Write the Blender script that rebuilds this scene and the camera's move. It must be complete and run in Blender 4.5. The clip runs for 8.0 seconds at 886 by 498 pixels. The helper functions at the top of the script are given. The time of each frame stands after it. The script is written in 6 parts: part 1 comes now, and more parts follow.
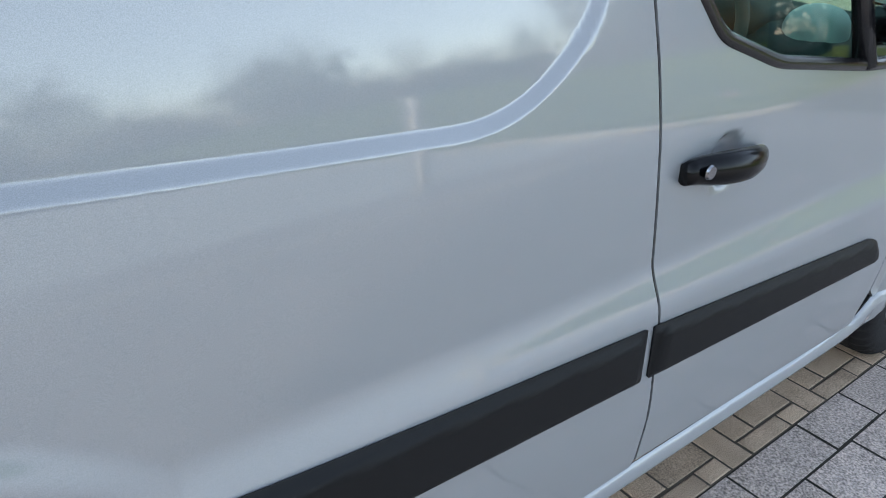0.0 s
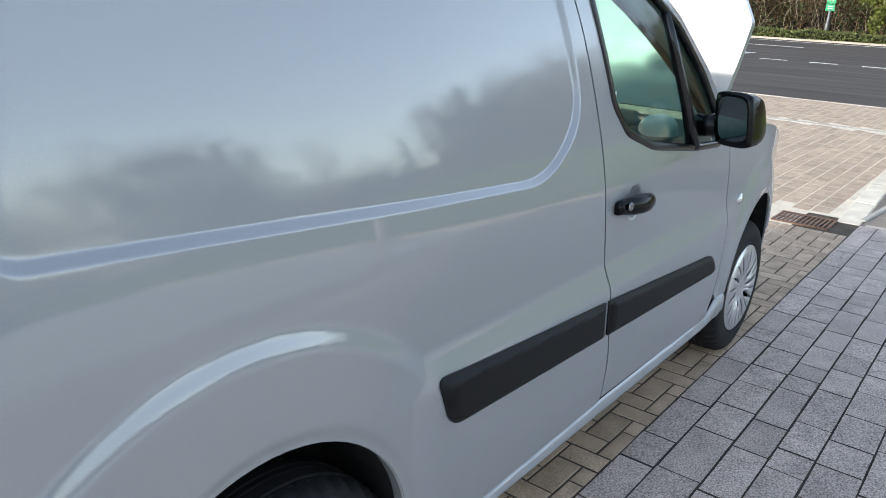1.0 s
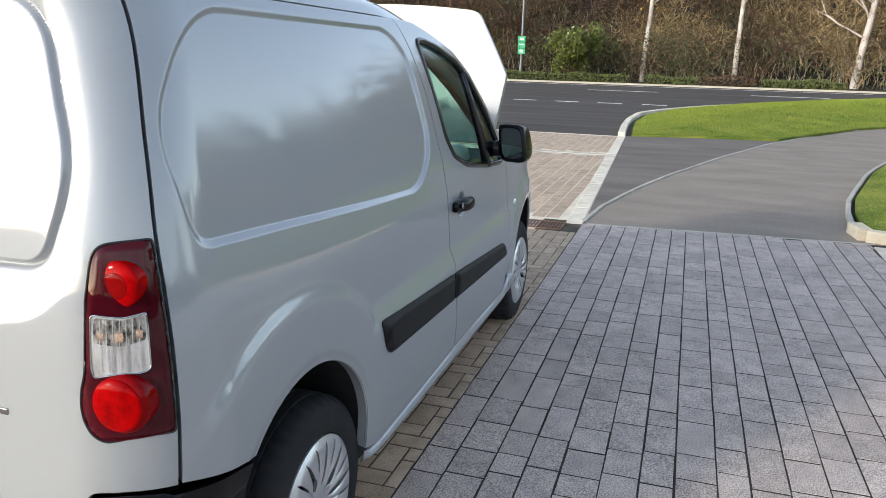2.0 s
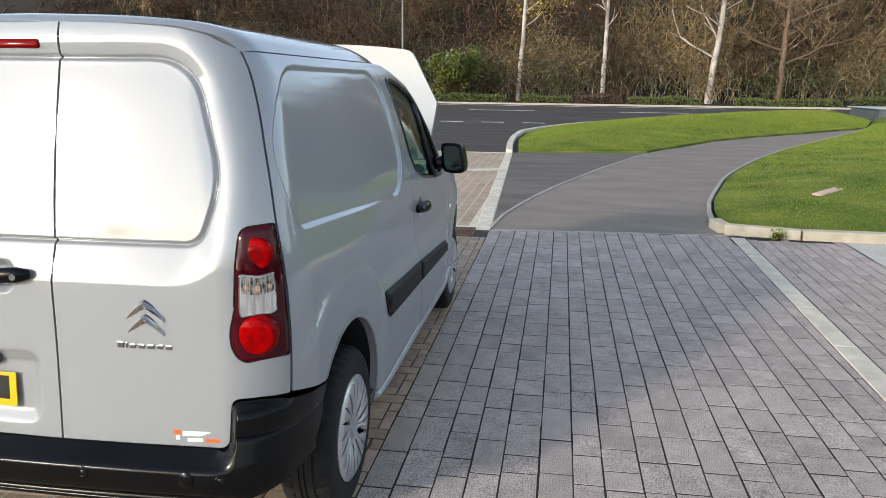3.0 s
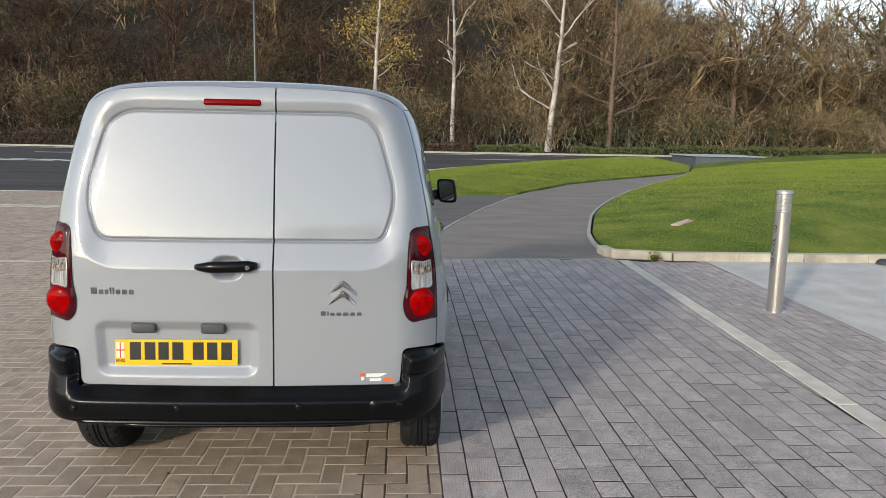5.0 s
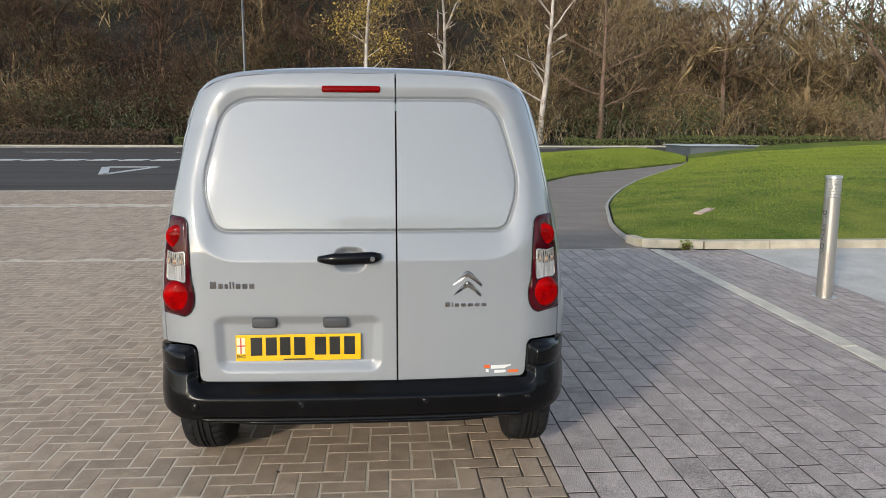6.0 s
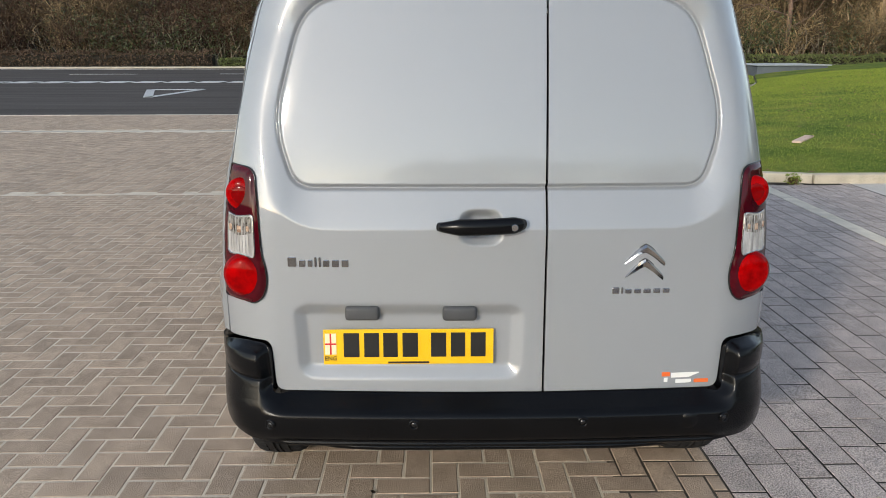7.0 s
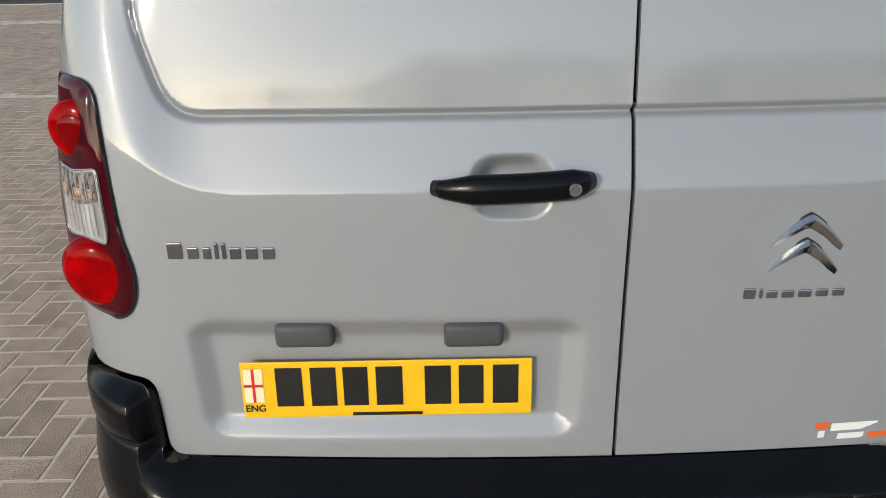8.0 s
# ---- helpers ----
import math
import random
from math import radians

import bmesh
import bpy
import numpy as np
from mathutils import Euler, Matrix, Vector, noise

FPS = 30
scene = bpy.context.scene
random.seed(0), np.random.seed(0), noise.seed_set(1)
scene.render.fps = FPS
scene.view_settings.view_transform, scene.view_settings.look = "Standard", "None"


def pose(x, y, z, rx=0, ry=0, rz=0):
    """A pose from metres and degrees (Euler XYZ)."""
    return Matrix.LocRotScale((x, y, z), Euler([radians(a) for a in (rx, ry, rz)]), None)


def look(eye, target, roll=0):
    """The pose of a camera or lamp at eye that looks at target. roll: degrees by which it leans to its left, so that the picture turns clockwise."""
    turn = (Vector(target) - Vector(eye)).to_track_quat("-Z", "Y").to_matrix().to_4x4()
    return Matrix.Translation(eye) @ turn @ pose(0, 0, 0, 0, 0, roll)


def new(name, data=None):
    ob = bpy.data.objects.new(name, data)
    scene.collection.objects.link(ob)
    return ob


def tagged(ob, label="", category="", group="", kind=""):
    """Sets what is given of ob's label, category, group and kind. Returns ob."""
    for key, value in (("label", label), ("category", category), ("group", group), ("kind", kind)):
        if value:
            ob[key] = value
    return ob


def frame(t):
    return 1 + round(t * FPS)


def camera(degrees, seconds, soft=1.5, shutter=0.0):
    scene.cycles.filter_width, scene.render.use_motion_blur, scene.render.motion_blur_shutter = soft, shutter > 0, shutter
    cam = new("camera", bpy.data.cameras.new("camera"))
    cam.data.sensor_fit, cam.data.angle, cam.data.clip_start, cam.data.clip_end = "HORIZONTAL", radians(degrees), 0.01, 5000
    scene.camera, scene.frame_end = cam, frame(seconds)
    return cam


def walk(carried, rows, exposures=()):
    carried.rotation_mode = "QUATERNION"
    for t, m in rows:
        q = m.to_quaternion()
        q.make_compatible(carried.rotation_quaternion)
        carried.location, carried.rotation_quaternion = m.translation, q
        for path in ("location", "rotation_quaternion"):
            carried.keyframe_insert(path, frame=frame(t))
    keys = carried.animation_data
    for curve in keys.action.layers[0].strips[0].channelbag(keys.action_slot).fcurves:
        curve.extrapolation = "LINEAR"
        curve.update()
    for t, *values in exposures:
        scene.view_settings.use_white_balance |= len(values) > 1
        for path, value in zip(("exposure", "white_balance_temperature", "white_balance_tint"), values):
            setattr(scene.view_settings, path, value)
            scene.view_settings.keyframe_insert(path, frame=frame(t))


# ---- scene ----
cam = camera(61.0, 8.0, soft=0.55)
PATH = [
    (0, (0.822, -1.528, 1.436), (1.958, -0.169, 0.507), 3.3),
    (0.5, (0.353, -1.673, 1.513), (1.741, -0.469, 0.726), 5.6),
    (1, (-0.114, -1.785, 1.546), (1.39, -0.626, 0.917), 2.8),
    (1.5, (-0.624, -1.792, 1.554), (1.088, -0.909, 1.015), 1.4),
    (2, (-1.094, -1.784, 1.603), (0.755, -1.199, 1.11), 1.5),
    (2.2, (-1.288, -1.792, 1.604), (0.584, -1.276, 1.127), 0.9),
    (3.3, (-2.251, -1.521, 1.67), (-0.306, -1.31, 1.251), 1.0),
    (3.5, (-2.411, -1.45, 1.652), (-0.459, -1.299, 1.246), 1.1),
    (4, (-2.734, -1.204, 1.657), (-0.768, -1.175, 1.29), 1.2),
    (4.2, (-2.825, -1.059, 1.644), (-0.856, -1.068, 1.29), 1.4),
    (5.3, (-3.259, -0.49, 1.648), (-1.286, -0.633, 1.351), 0.7),
    (5.5, (-3.272, -0.337, 1.641), (-1.301, -0.5, 1.345), 0.5),
    (6, (-3.078, -0.088, 1.604), (-1.109, -0.23, 1.283), 0.2),
    (6.5, (-2.663, 0.056, 1.604), (-0.703, -0.041, 1.216), 0.1),
    (7, (-2.144, 0.219, 1.574), (-0.213, 0.191, 1.054), -0.1),
    (7.5, (-1.563, 0.249, 1.514), (0.325, 0.248, 0.852), -0.5),
    (8, (-1.145, 0.184, 1.45), (0.691, 0.191, 0.658), -1.1),
]
EXPOSURES = [(0.0, 2.28), (0.5, 2.05), (1.0, 1.92), (2.0, 1.60), (3.5, 1.21), (4.2, 1.14), (5.5, 1.03), (6.5, 1.04), (7.5, 0.99), (8.0, 0.87)]
walk(cam, [(t, look(eye, target, roll)) for t, eye, target, roll in PATH], EXPOSURES)

# world, low hazy sun behind the van on its left
SUN_WAY = Vector((-0.79, 0.54, 0.30)).normalized()
world = bpy.data.worlds.new("sky")
scene.world = world
world.use_nodes = True
wn = world.node_tree.nodes
sky = wn.new("ShaderNodeTexSky")
sky.sky_type = "NISHITA"
sky.sun_disc = False
sky.sun_elevation = math.asin(SUN_WAY.z)
sky.sun_rotation = math.atan2(SUN_WAY.x, SUN_WAY.y)
sky.dust_density = 0.6
sky.ozone_density = 1.0
haze = wn.new("ShaderNodeHueSaturation")
haze.inputs["Saturation"].default_value = 0.69
world.node_tree.links.new(sky.outputs["Color"], haze.inputs["Color"])
world.node_tree.links.new(haze.outputs["Color"], wn["Background"].inputs["Color"])
wn["Background"].inputs["Strength"].default_value = 0.128
sun = new("sun", bpy.data.lights.new("sun", "SUN"))
sun.data.energy = 1.10
sun.data.angle = radians(4.0)
sun.data.color = (1.0, 0.93, 0.815)
sun.matrix_world = look(SUN_WAY * 60, (0, 0, 0))


# ---- materials ----
def principled(name):
    m = bpy.data.materials.new(name)
    m.use_nodes = True
    return m, m.node_tree, m.node_tree.nodes["Principled BSDF"]


def put(b, **values):
    for key, value in values.items():
        b.inputs[key.replace("_", " ")].default_value = value


def surface(name, a, b, rough=0.6, metal=0.0, scale=8.0, fine=120.0, fine_amount=0.35, bump=0.15, bump_scale=None, coat=0.0, spread=0.0, per="object", rough_var=0.1, spec=0.5, ramp_at=(0.33, 0.67), stretch=None):
    """Two colours mixed by coarse and fine noise, with fine relief; spread varies it from piece to piece."""
    m, tree, sh = principled(name)
    n, l = tree.nodes, tree.links
    at = n.new("ShaderNodeTexCoord")
    info = n.new("ShaderNodeObjectInfo")
    geo = n.new("ShaderNodeNewGeometry")
    rnd = info.outputs["Random"] if per == "object" else geo.outputs["Random Per Island"]
    shift = n.new("ShaderNodeMath")
    shift.operation = "MULTIPLY"
    shift.inputs[1].default_value = 37.0 if spread else 0.0
    l.new(rnd, shift.inputs[0])
    move = n.new("ShaderNodeVectorMath")
    move.operation = "ADD"
    l.new(at.outputs["Object"], move.inputs[0])
    l.new(shift.outputs[0], move.inputs[1])
    big = n.new("ShaderNodeTexNoise")
    big.inputs["Scale"].default_value = scale
    big.inputs["Detail"].default_value = 5
    small = n.new("ShaderNodeTexNoise")
    small.inputs["Scale"].default_value = fine
    small.inputs["Detail"].default_value = 3
    l.new(move.outputs[0], small.inputs["Vector"])
    wide = n.new("ShaderNodeVectorMath")
    wide.operation = "MULTIPLY"
    wide.inputs[1].default_value = stretch or (1.0, 1.0, 1.0)
    l.new(move.outputs[0], wide.inputs[0])
    l.new(wide.outputs[0], big.inputs["Vector"])
    mix = n.new("ShaderNodeMix")
    mix.inputs[0].default_value = fine_amount
    l.new(big.outputs["Fac"], mix.inputs[2])
    l.new(small.outputs["Fac"], mix.inputs[3])
    ramp = n.new("ShaderNodeValToRGB")
    ramp.color_ramp.elements[0].position, ramp.color_ramp.elements[1].position = ramp_at
    ramp.color_ramp.elements[0].color, ramp.color_ramp.elements[1].color = (*a, 1), (*b, 1)
    l.new(mix.outputs[0], ramp.inputs["Fac"])
    colour = ramp.outputs["Color"]
    if spread:
        hsv = n.new("ShaderNodeHueSaturation")
        span = n.new("ShaderNodeMapRange")
        span.inputs["To Min"].default_value, span.inputs["To Max"].default_value = 1 - spread, 1 + spread
        l.new(rnd, span.inputs["Value"])
        l.new(span.outputs[0], hsv.inputs["Value"])
        l.new(colour, hsv.inputs["Color"])
        colour = hsv.outputs["Color"]
    l.new(colour, sh.inputs["Base Color"])
    rr = n.new("ShaderNodeMapRange")
    rr.inputs["To Min"].default_value, rr.inputs["To Max"].default_value = max(0.0, rough - rough_var), min(1.0, rough + rough_var)
    l.new(mix.outputs[0], rr.inputs["Value"])
    l.new(rr.outputs[0], sh.inputs["Roughness"])
    put(sh, Metallic=metal, Specular_IOR_Level=spec)
    if coat:
        put(sh, Coat_Weight=coat, Coat_Roughness=0.03)
    if bump:
        bn = n.new("ShaderNodeBump")
        bn.inputs["Strength"].default_value = bump
        bn.inputs["Distance"].default_value = 0.01
        if bump_scale:
            tex = n.new("ShaderNodeTexNoise")
            tex.inputs["Scale"].default_value = bump_scale
            l.new(move.outputs[0], tex.inputs["Vector"])
            l.new(tex.outputs["Fac"], bn.inputs["Height"])
        else:
            l.new(small.outputs["Fac"], bn.inputs["Height"])
        l.new(bn.outputs["Normal"], sh.inputs["Normal"])
    return m


def paint_silver():
    """Metallic silver lacquer: flake base under a clear coat."""
    m, tree, sh = principled("silver_paint")
    n, l = tree.nodes, tree.links
    at = n.new("ShaderNodeTexCoord")
    flake = n.new("ShaderNodeTexNoise")
    flake.inputs["Scale"].default_value = 900
    dirt = n.new("ShaderNodeTexNoise")
    dirt.inputs["Scale"].default_value = 3.5
    dirt.inputs["Detail"].default_value = 6
    for t in (flake, dirt):
        l.new(at.outputs["Object"], t.inputs["Vector"])
    ramp = n.new("ShaderNodeValToRGB")
    ramp.color_ramp.elements[0].position, ramp.color_ramp.elements[1].position = 0.3, 0.7
    ramp.color_ramp.elements[0].color, ramp.color_ramp.elements[1].color = (0.276, 0.288, 0.303, 1), (0.355, 0.369, 0.387, 1)
    l.new(flake.outputs["Fac"], ramp.inputs["Fac"])
    l.new(ramp.outputs["Color"], sh.inputs["Base Color"])
    rr = n.new("ShaderNodeMapRange")
    rr.inputs["To Min"].default_value, rr.inputs["To Max"].default_value = 0.66, 0.72
    l.new(dirt.outputs["Fac"], rr.inputs["Value"])
    l.new(rr.outputs[0], sh.inputs["Roughness"])
    put(sh, Metallic=0.46, Specular_IOR_Level=0.08, Coat_Weight=1.0, Coat_Roughness=0.06, Coat_IOR=1.8)
    return m


def glass(name, tint):
    """A thin pane: clear and tinted, with a mirror gloss that grows at a slant."""
    m, tree, sh = principled(name)
    n, l = tree.nodes, tree.links
    clear, shine, mix, edge = n.new("ShaderNodeBsdfTransparent"), n.new("ShaderNodeBsdfGlossy"), n.new("ShaderNodeMixShader"), n.new("ShaderNodeLayerWeight")
    rise, scale = n.new("ShaderNodeMath"), n.new("ShaderNodeMath")
    rise.operation, scale.operation = "POWER", "MULTIPLY_ADD"
    rise.inputs[1].default_value = 5.0
    scale.inputs[1].default_value, scale.inputs[2].default_value = 0.95, 0.05
    clear.inputs["Color"].default_value = (*tint, 1)
    shine.inputs["Roughness"].default_value = 0.02
    edge.inputs["Blend"].default_value = 0.5
    l.new(edge.outputs["Facing"], rise.inputs[0])
    l.new(rise.outputs[0], scale.inputs[0])
    l.new(scale.outputs[0], mix.inputs[0])
    l.new(clear.outputs[0], mix.inputs[1])
    l.new(shine.outputs[0], mix.inputs[2])
    l.new(mix.outputs[0], n["Material Output"].inputs["Surface"])
    n.remove(sh)
    return m


SILVER = paint_silver()
PLASTIC = surface("black_plastic", (0.002, 0.0022, 0.0028), (0.004, 0.0042, 0.005), 0.20, scale=6, fine=900, bump=0.04, spec=0.22)
GLOSS_BLACK = surface("gloss_black", (0.008, 0.008, 0.009), (0.012, 0.012, 0.013), 0.22, fine=400, bump=0.03)
STRIP = surface("rubbing_strip_plastic", (0.006, 0.0063, 0.0072), (0.010, 0.0103, 0.0112), 0.5, scale=5, fine=1200, bump=0.12, spec=0.18)
# near-black base colour carries the shade of hollows and the underside
VOID = surface("hollow_black", (0.004, 0.004, 0.005), (0.008, 0.008, 0.009), 0.9, bump=0.2)
RUBBER = surface("tyre_rubber", (0.009, 0.009, 0.010), (0.018, 0.018, 0.019), 0.75, scale=14, fine=300, bump=0.3, spec=0.25)
COVER = surface("wheel_cover_silver", (0.50, 0.51, 0.53), (0.60, 0.61, 0.62), 0.30, metal=0.7, scale=9, fine=500, bump=0.02, coat=0.4)
CHROME = surface("chrome", (0.47, 0.48, 0.49), (0.56, 0.56, 0.57), 0.10, metal=1.0, fine=200, bump=0.0)
LENS_DARK = surface("dark_red_lens", (0.034, 0.0008, 0.004), (0.066, 0.001, 0.005), 0.06, fine=60, bump=0.0, coat=0.5, spec=0.05)
LENS_RED = surface("red_lens", (0.16, 0.0002, 0.0006), (0.42, 0.0004, 0.0010), 0.12, scale=16, fine=60, bump=0.05, coat=0.08, spec=0.03)
LENS_MID = surface("deep_red_lens", (0.135, 0.0004, 0.001), (0.21, 0.0005, 0.001), 0.08, scale=25, fine=90, bump=0.05, coat=0.14, spec=0.05)
LENS_CLEAR = surface("clear_lens", (0.40, 0.39, 0.38), (0.78, 0.77, 0.75), 0.10, metal=0.5, scale=70, fine=110, fine_amount=0.15, bump=0.06, coat=1.0, stretch=(1.0, 1.0, 0.12))
LENS_MESH = surface("smoky_ribbed_lens", (0.045, 0.038, 0.032), (0.52, 0.49, 0.45), 0.12, metal=0.4, scale=110, fine=160, fine_amount=0.3, bump=0.10, coat=0.8, stretch=(1.0, 1.0, 0.35), ramp_at=(0.40, 0.66))
AMBER = surface("amber_bulb", (0.13, 0.055, 0.03), (0.55, 0.40, 0.29), 0.15, scale=60, fine=240, bump=0.05, coat=0.6)
YELLOW = surface("plate_yellow", (0.80, 0.46, 0.006), (0.84, 0.50, 0.01), 0.28, scale=4, fine=500, bump=0.03, coat=0.3)
INK = surface("black_ink", (0.008, 0.008, 0.008), (0.014, 0.014, 0.014), 0.35, bump=0.0)
CROSS_RED = surface("red_print", (0.60, 0.02, 0.02), (0.66, 0.03, 0.03), 0.35, bump=0.0)
WHITE_PRINT = surface("white_print", (0.72, 0.72, 0.70), (0.80, 0.80, 0.78), 0.4, bump=0.0)
CREAM_PRINT = surface("cream_print", (0.75, 0.68, 0.42), (0.80, 0.73, 0.48), 0.4, bump=0.0)
ORANGE = surface("orange_print", (0.70, 0.12, 0.02), (0.78, 0.15, 0.03), 0.4, bump=0.0)
GLASS_CAB = glass("cab_glass", (0.54, 0.80, 0.70))
GLASS_SCREEN = glass("windscreen_glass", (0.72, 0.90, 0.83))
MIRROR = surface("mirror_glass", (0.46, 0.49, 0.51), (0.48, 0.51, 0.53), 0.02, metal=1.0, bump=0.0, rough_var=0.0)
DARK_CHROME = surface("dark_chrome", (0.30, 0.30, 0.31), (0.40, 0.40, 0.41), 0.16, metal=1.0, fine=200, bump=0.0)
GREY_PLASTIC = surface("grey_plastic", (0.055, 0.057, 0.060), (0.075, 0.077, 0.080), 0.5, fine=900, bump=0.06, spec=0.3)
CABIN = surface("cabin_plastic", (0.03, 0.034, 0.036), (0.05, 0.054, 0.056), 0.6, fine=300, bump=0.1)
FABRIC = surface("grey_seat_fabric", (0.10, 0.12, 0.13), (0.17, 0.19, 0.20), 0.9, scale=20, fine=400, bump=0.3)
PALE_TRIM = surface("pale_cabin_trim", (0.42, 0.44, 0.44), (0.52, 0.54, 0.53), 0.55, fine=300, bump=0.1)
STEEL = surface("brushed_steel", (0.48, 0.45, 0.41), (0.60, 0.57, 0.52), 0.34, metal=0.9, scale=3, fine=260, bump=0.06)
STEEL_TOP = surface("ribbed_lamp_head", (0.50, 0.49, 0.47), (0.66, 0.65, 0.62), 0.28, metal=0.75, scale=5, fine=200, bump=0.05)
TAN = surface("tan_block", (0.238, 0.176, 0.122), (0.615, 0.464, 0.338), 0.88, scale=10, fine=240, fine_amount=0.72, bump=0.45, spread=0.13, ramp_at=(0.36, 0.65))
TAN_ALL = surface("tan_block_joined", (0.238, 0.176, 0.122), (0.615, 0.464, 0.338), 0.88, scale=10, fine=240, fine_amount=0.72, bump=0.45, spread=0.13, ramp_at=(0.36, 0.65), per="island")
GREY = surface("grey_block", (0.198, 0.168, 0.152), (0.71, 0.606, 0.546), 0.85, scale=9, fine=150, fine_amount=0.78, bump=0.8, spread=0.12, ramp_at=(0.35, 0.65), spec=0.25)
GREY_ALL = surface("grey_block_joined", (0.198, 0.168, 0.152), (0.71, 0.606, 0.546), 0.85, scale=9, fine=150, fine_amount=0.78, bump=0.8, spread=0.12, ramp_at=(0.35, 0.65), spec=0.25, per="island")
SAND = surface("joint_sand", (0.52, 0.45, 0.35), (0.78, 0.69, 0.55), 0.95, scale=5, fine=300, bump=0.4)
SAND_DARK = surface("silted_joint", (0.055, 0.046, 0.036), (0.13, 0.11, 0.088), 0.95, spec=0.1, scale=5, fine=300, bump=0.4)
DIRT = surface("dark_joint_soil", (0.024, 0.0215, 0.0185), (0.068, 0.061, 0.051), 0.95, spec=0.1, scale=6, fine=200, bump=0.4)
ASPHALT = surface("asphalt", (0.150, 0.126, 0.106), (0.335, 0.282, 0.234), 0.9, scale=1.5, fine=48, fine_amount=0.5, bump=0.5, spec=0.25, ramp_at=(0.24, 0.72), stretch=(1.2, 0.6, 1.0))
ASPHALT_MID = surface("dark_path_asphalt", (0.098, 0.084, 0.074), (0.205, 0.176, 0.153), 0.9, scale=1.5, fine=48, fine_amount=0.45, bump=0.5, spec=0.25, stretch=(1.4, 0.35, 1.0))
ASPHALT_DARK = surface("road_asphalt", (0.052, 0.046, 0.042), (0.118, 0.104, 0.094), 0.95, spec=0.12, scale=0.6, fine=30, fine_amount=0.35, bump=0.4, stretch=(2.0, 0.25, 1.0))
STONE = surface("pale_kerb_stone", (0.52, 0.465, 0.375), (0.76, 0.685, 0.56), 0.85, scale=6, fine=220, bump=0.35, spread=0.06)
EDGING = surface("dull_edging_stone", (0.33, 0.305, 0.265), (0.47, 0.44, 0.385), 0.88, scale=6, fine=220, bump=0.35, spread=0.08)
KERB_DULL = surface("weathered_kerb_stone", (0.36, 0.315, 0.235), (0.66, 0.585, 0.455), 0.88, scale=5, fine=160, fine_amount=0.5, bump=0.4, spread=0.06)
PALE = surface("pale_concrete", (0.36, 0.335, 0.295), (0.74, 0.69, 0.61), 0.9, scale=2.5, fine=90, fine_amount=0.65, bump=0.4)
ROADPAINT = surface("road_marking", (0.42, 0.42, 0.41), (0.62, 0.62, 0.60), 0.7, scale=6, fine=60, bump=0.2)
RUST = surface("rusty_iron", (0.12, 0.065, 0.04), (0.20, 0.11, 0.07), 0.85, scale=30, fine=200, bump=0.4)
SOIL = surface("lawn_soil", (0.050, 0.100, 0.012), (0.240, 0.250, 0.050), 0.95, scale=0.9, fine=26, fine_amount=0.35, bump=0.6, bump_scale=55, spec=0.1, ramp_at=(0.36, 0.66))
BLADE = surface("grass_blade", (0.062, 0.130, 0.014), (0.325, 0.350, 0.066), 0.7, scale=0.9, fine=26, fine_amount=0.35, bump=0.0, spread=0.18, per="island", spec=0.12, ramp_at=(0.36, 0.66))
LEAF_DEAD = surface("dead_leaf", (0.11, 0.066, 0.028), (0.27, 0.175, 0.080), 0.8, scale=12, bump=0.0, spread=0.3, per="island")
LEAF_WOOD = surface("withered_leaf", (0.052, 0.034, 0.018), (0.135, 0.088, 0.048), 0.85, scale=0.4, bump=0.0, spread=0.35, per="island")
LEAF_GREEN = surface("evergreen_leaf", (0.032, 0.046, 0.012), (0.075, 0.095, 0.026), 0.5, scale=3, bump=0.0, spread=0.35, per="island")
LEAF_YELLOW = surface("yellow_birch_leaf", (0.30, 0.20, 0.03), (0.48, 0.34, 0.07), 0.6, scale=6, bump=0.0, spread=0.3, per="island")
TWIG = surface("bare_twig", (0.041, 0.0275, 0.0148), (0.163, 0.112, 0.065), 0.9, scale=0.35, fine=3, fine_amount=0.4, bump=0.0, spread=0.5, per="island", spec=0.1)
TWIG_OLIVE = surface("olive_twig", (0.098, 0.070, 0.0365), (0.365, 0.269, 0.145), 0.9, scale=0.35, fine=3, fine_amount=0.4, bump=0.0, spread=0.5, per="island", spec=0.1)
TWIG_RED = surface("russet_twig", (0.034, 0.021, 0.014), (0.105, 0.065, 0.044), 0.9, scale=0.35, fine=3, fine_amount=0.4, bump=0.0, spread=0.5, per="island", spec=0.1)
TWIG_PALE = surface("pale_twig", (0.11, 0.092, 0.068), (0.30, 0.258, 0.195), 0.9, scale=0.35, fine=3, fine_amount=0.4, bump=0.0, spread=0.4, per="island", spec=0.1)
TWIG_ASH = surface("ash_twig", (0.090, 0.065, 0.039), (0.33, 0.248, 0.155), 0.9, scale=0.35, fine=3, fine_amount=0.4, bump=0.0, spread=0.4, per="island", spec=0.1)
BARK = surface("brown_bark", (0.105, 0.066, 0.046), (0.21, 0.138, 0.098), 0.95, scale=5, fine=40, bump=0.6)
BIRCH = surface("birch_bark", (0.16, 0.12, 0.095), (0.66, 0.60, 0.54), 0.8, scale=1.3, fine=14, fine_amount=0.45, bump=0.4)
# near-black brown: the shade inside wood and hedges is put into this colour
UNDERGROWTH_SHADE = surface("wooded_bank", (0.010, 0.008, 0.005), (0.026, 0.020, 0.013), 1.0, scale=0.7, fine=5, fine_amount=0.5, bump=1.0, bump_scale=2.5)
POST = surface("galvanised_post", (0.10, 0.105, 0.11), (0.16, 0.165, 0.17), 0.5, metal=0.6, fine=60, bump=0.05)
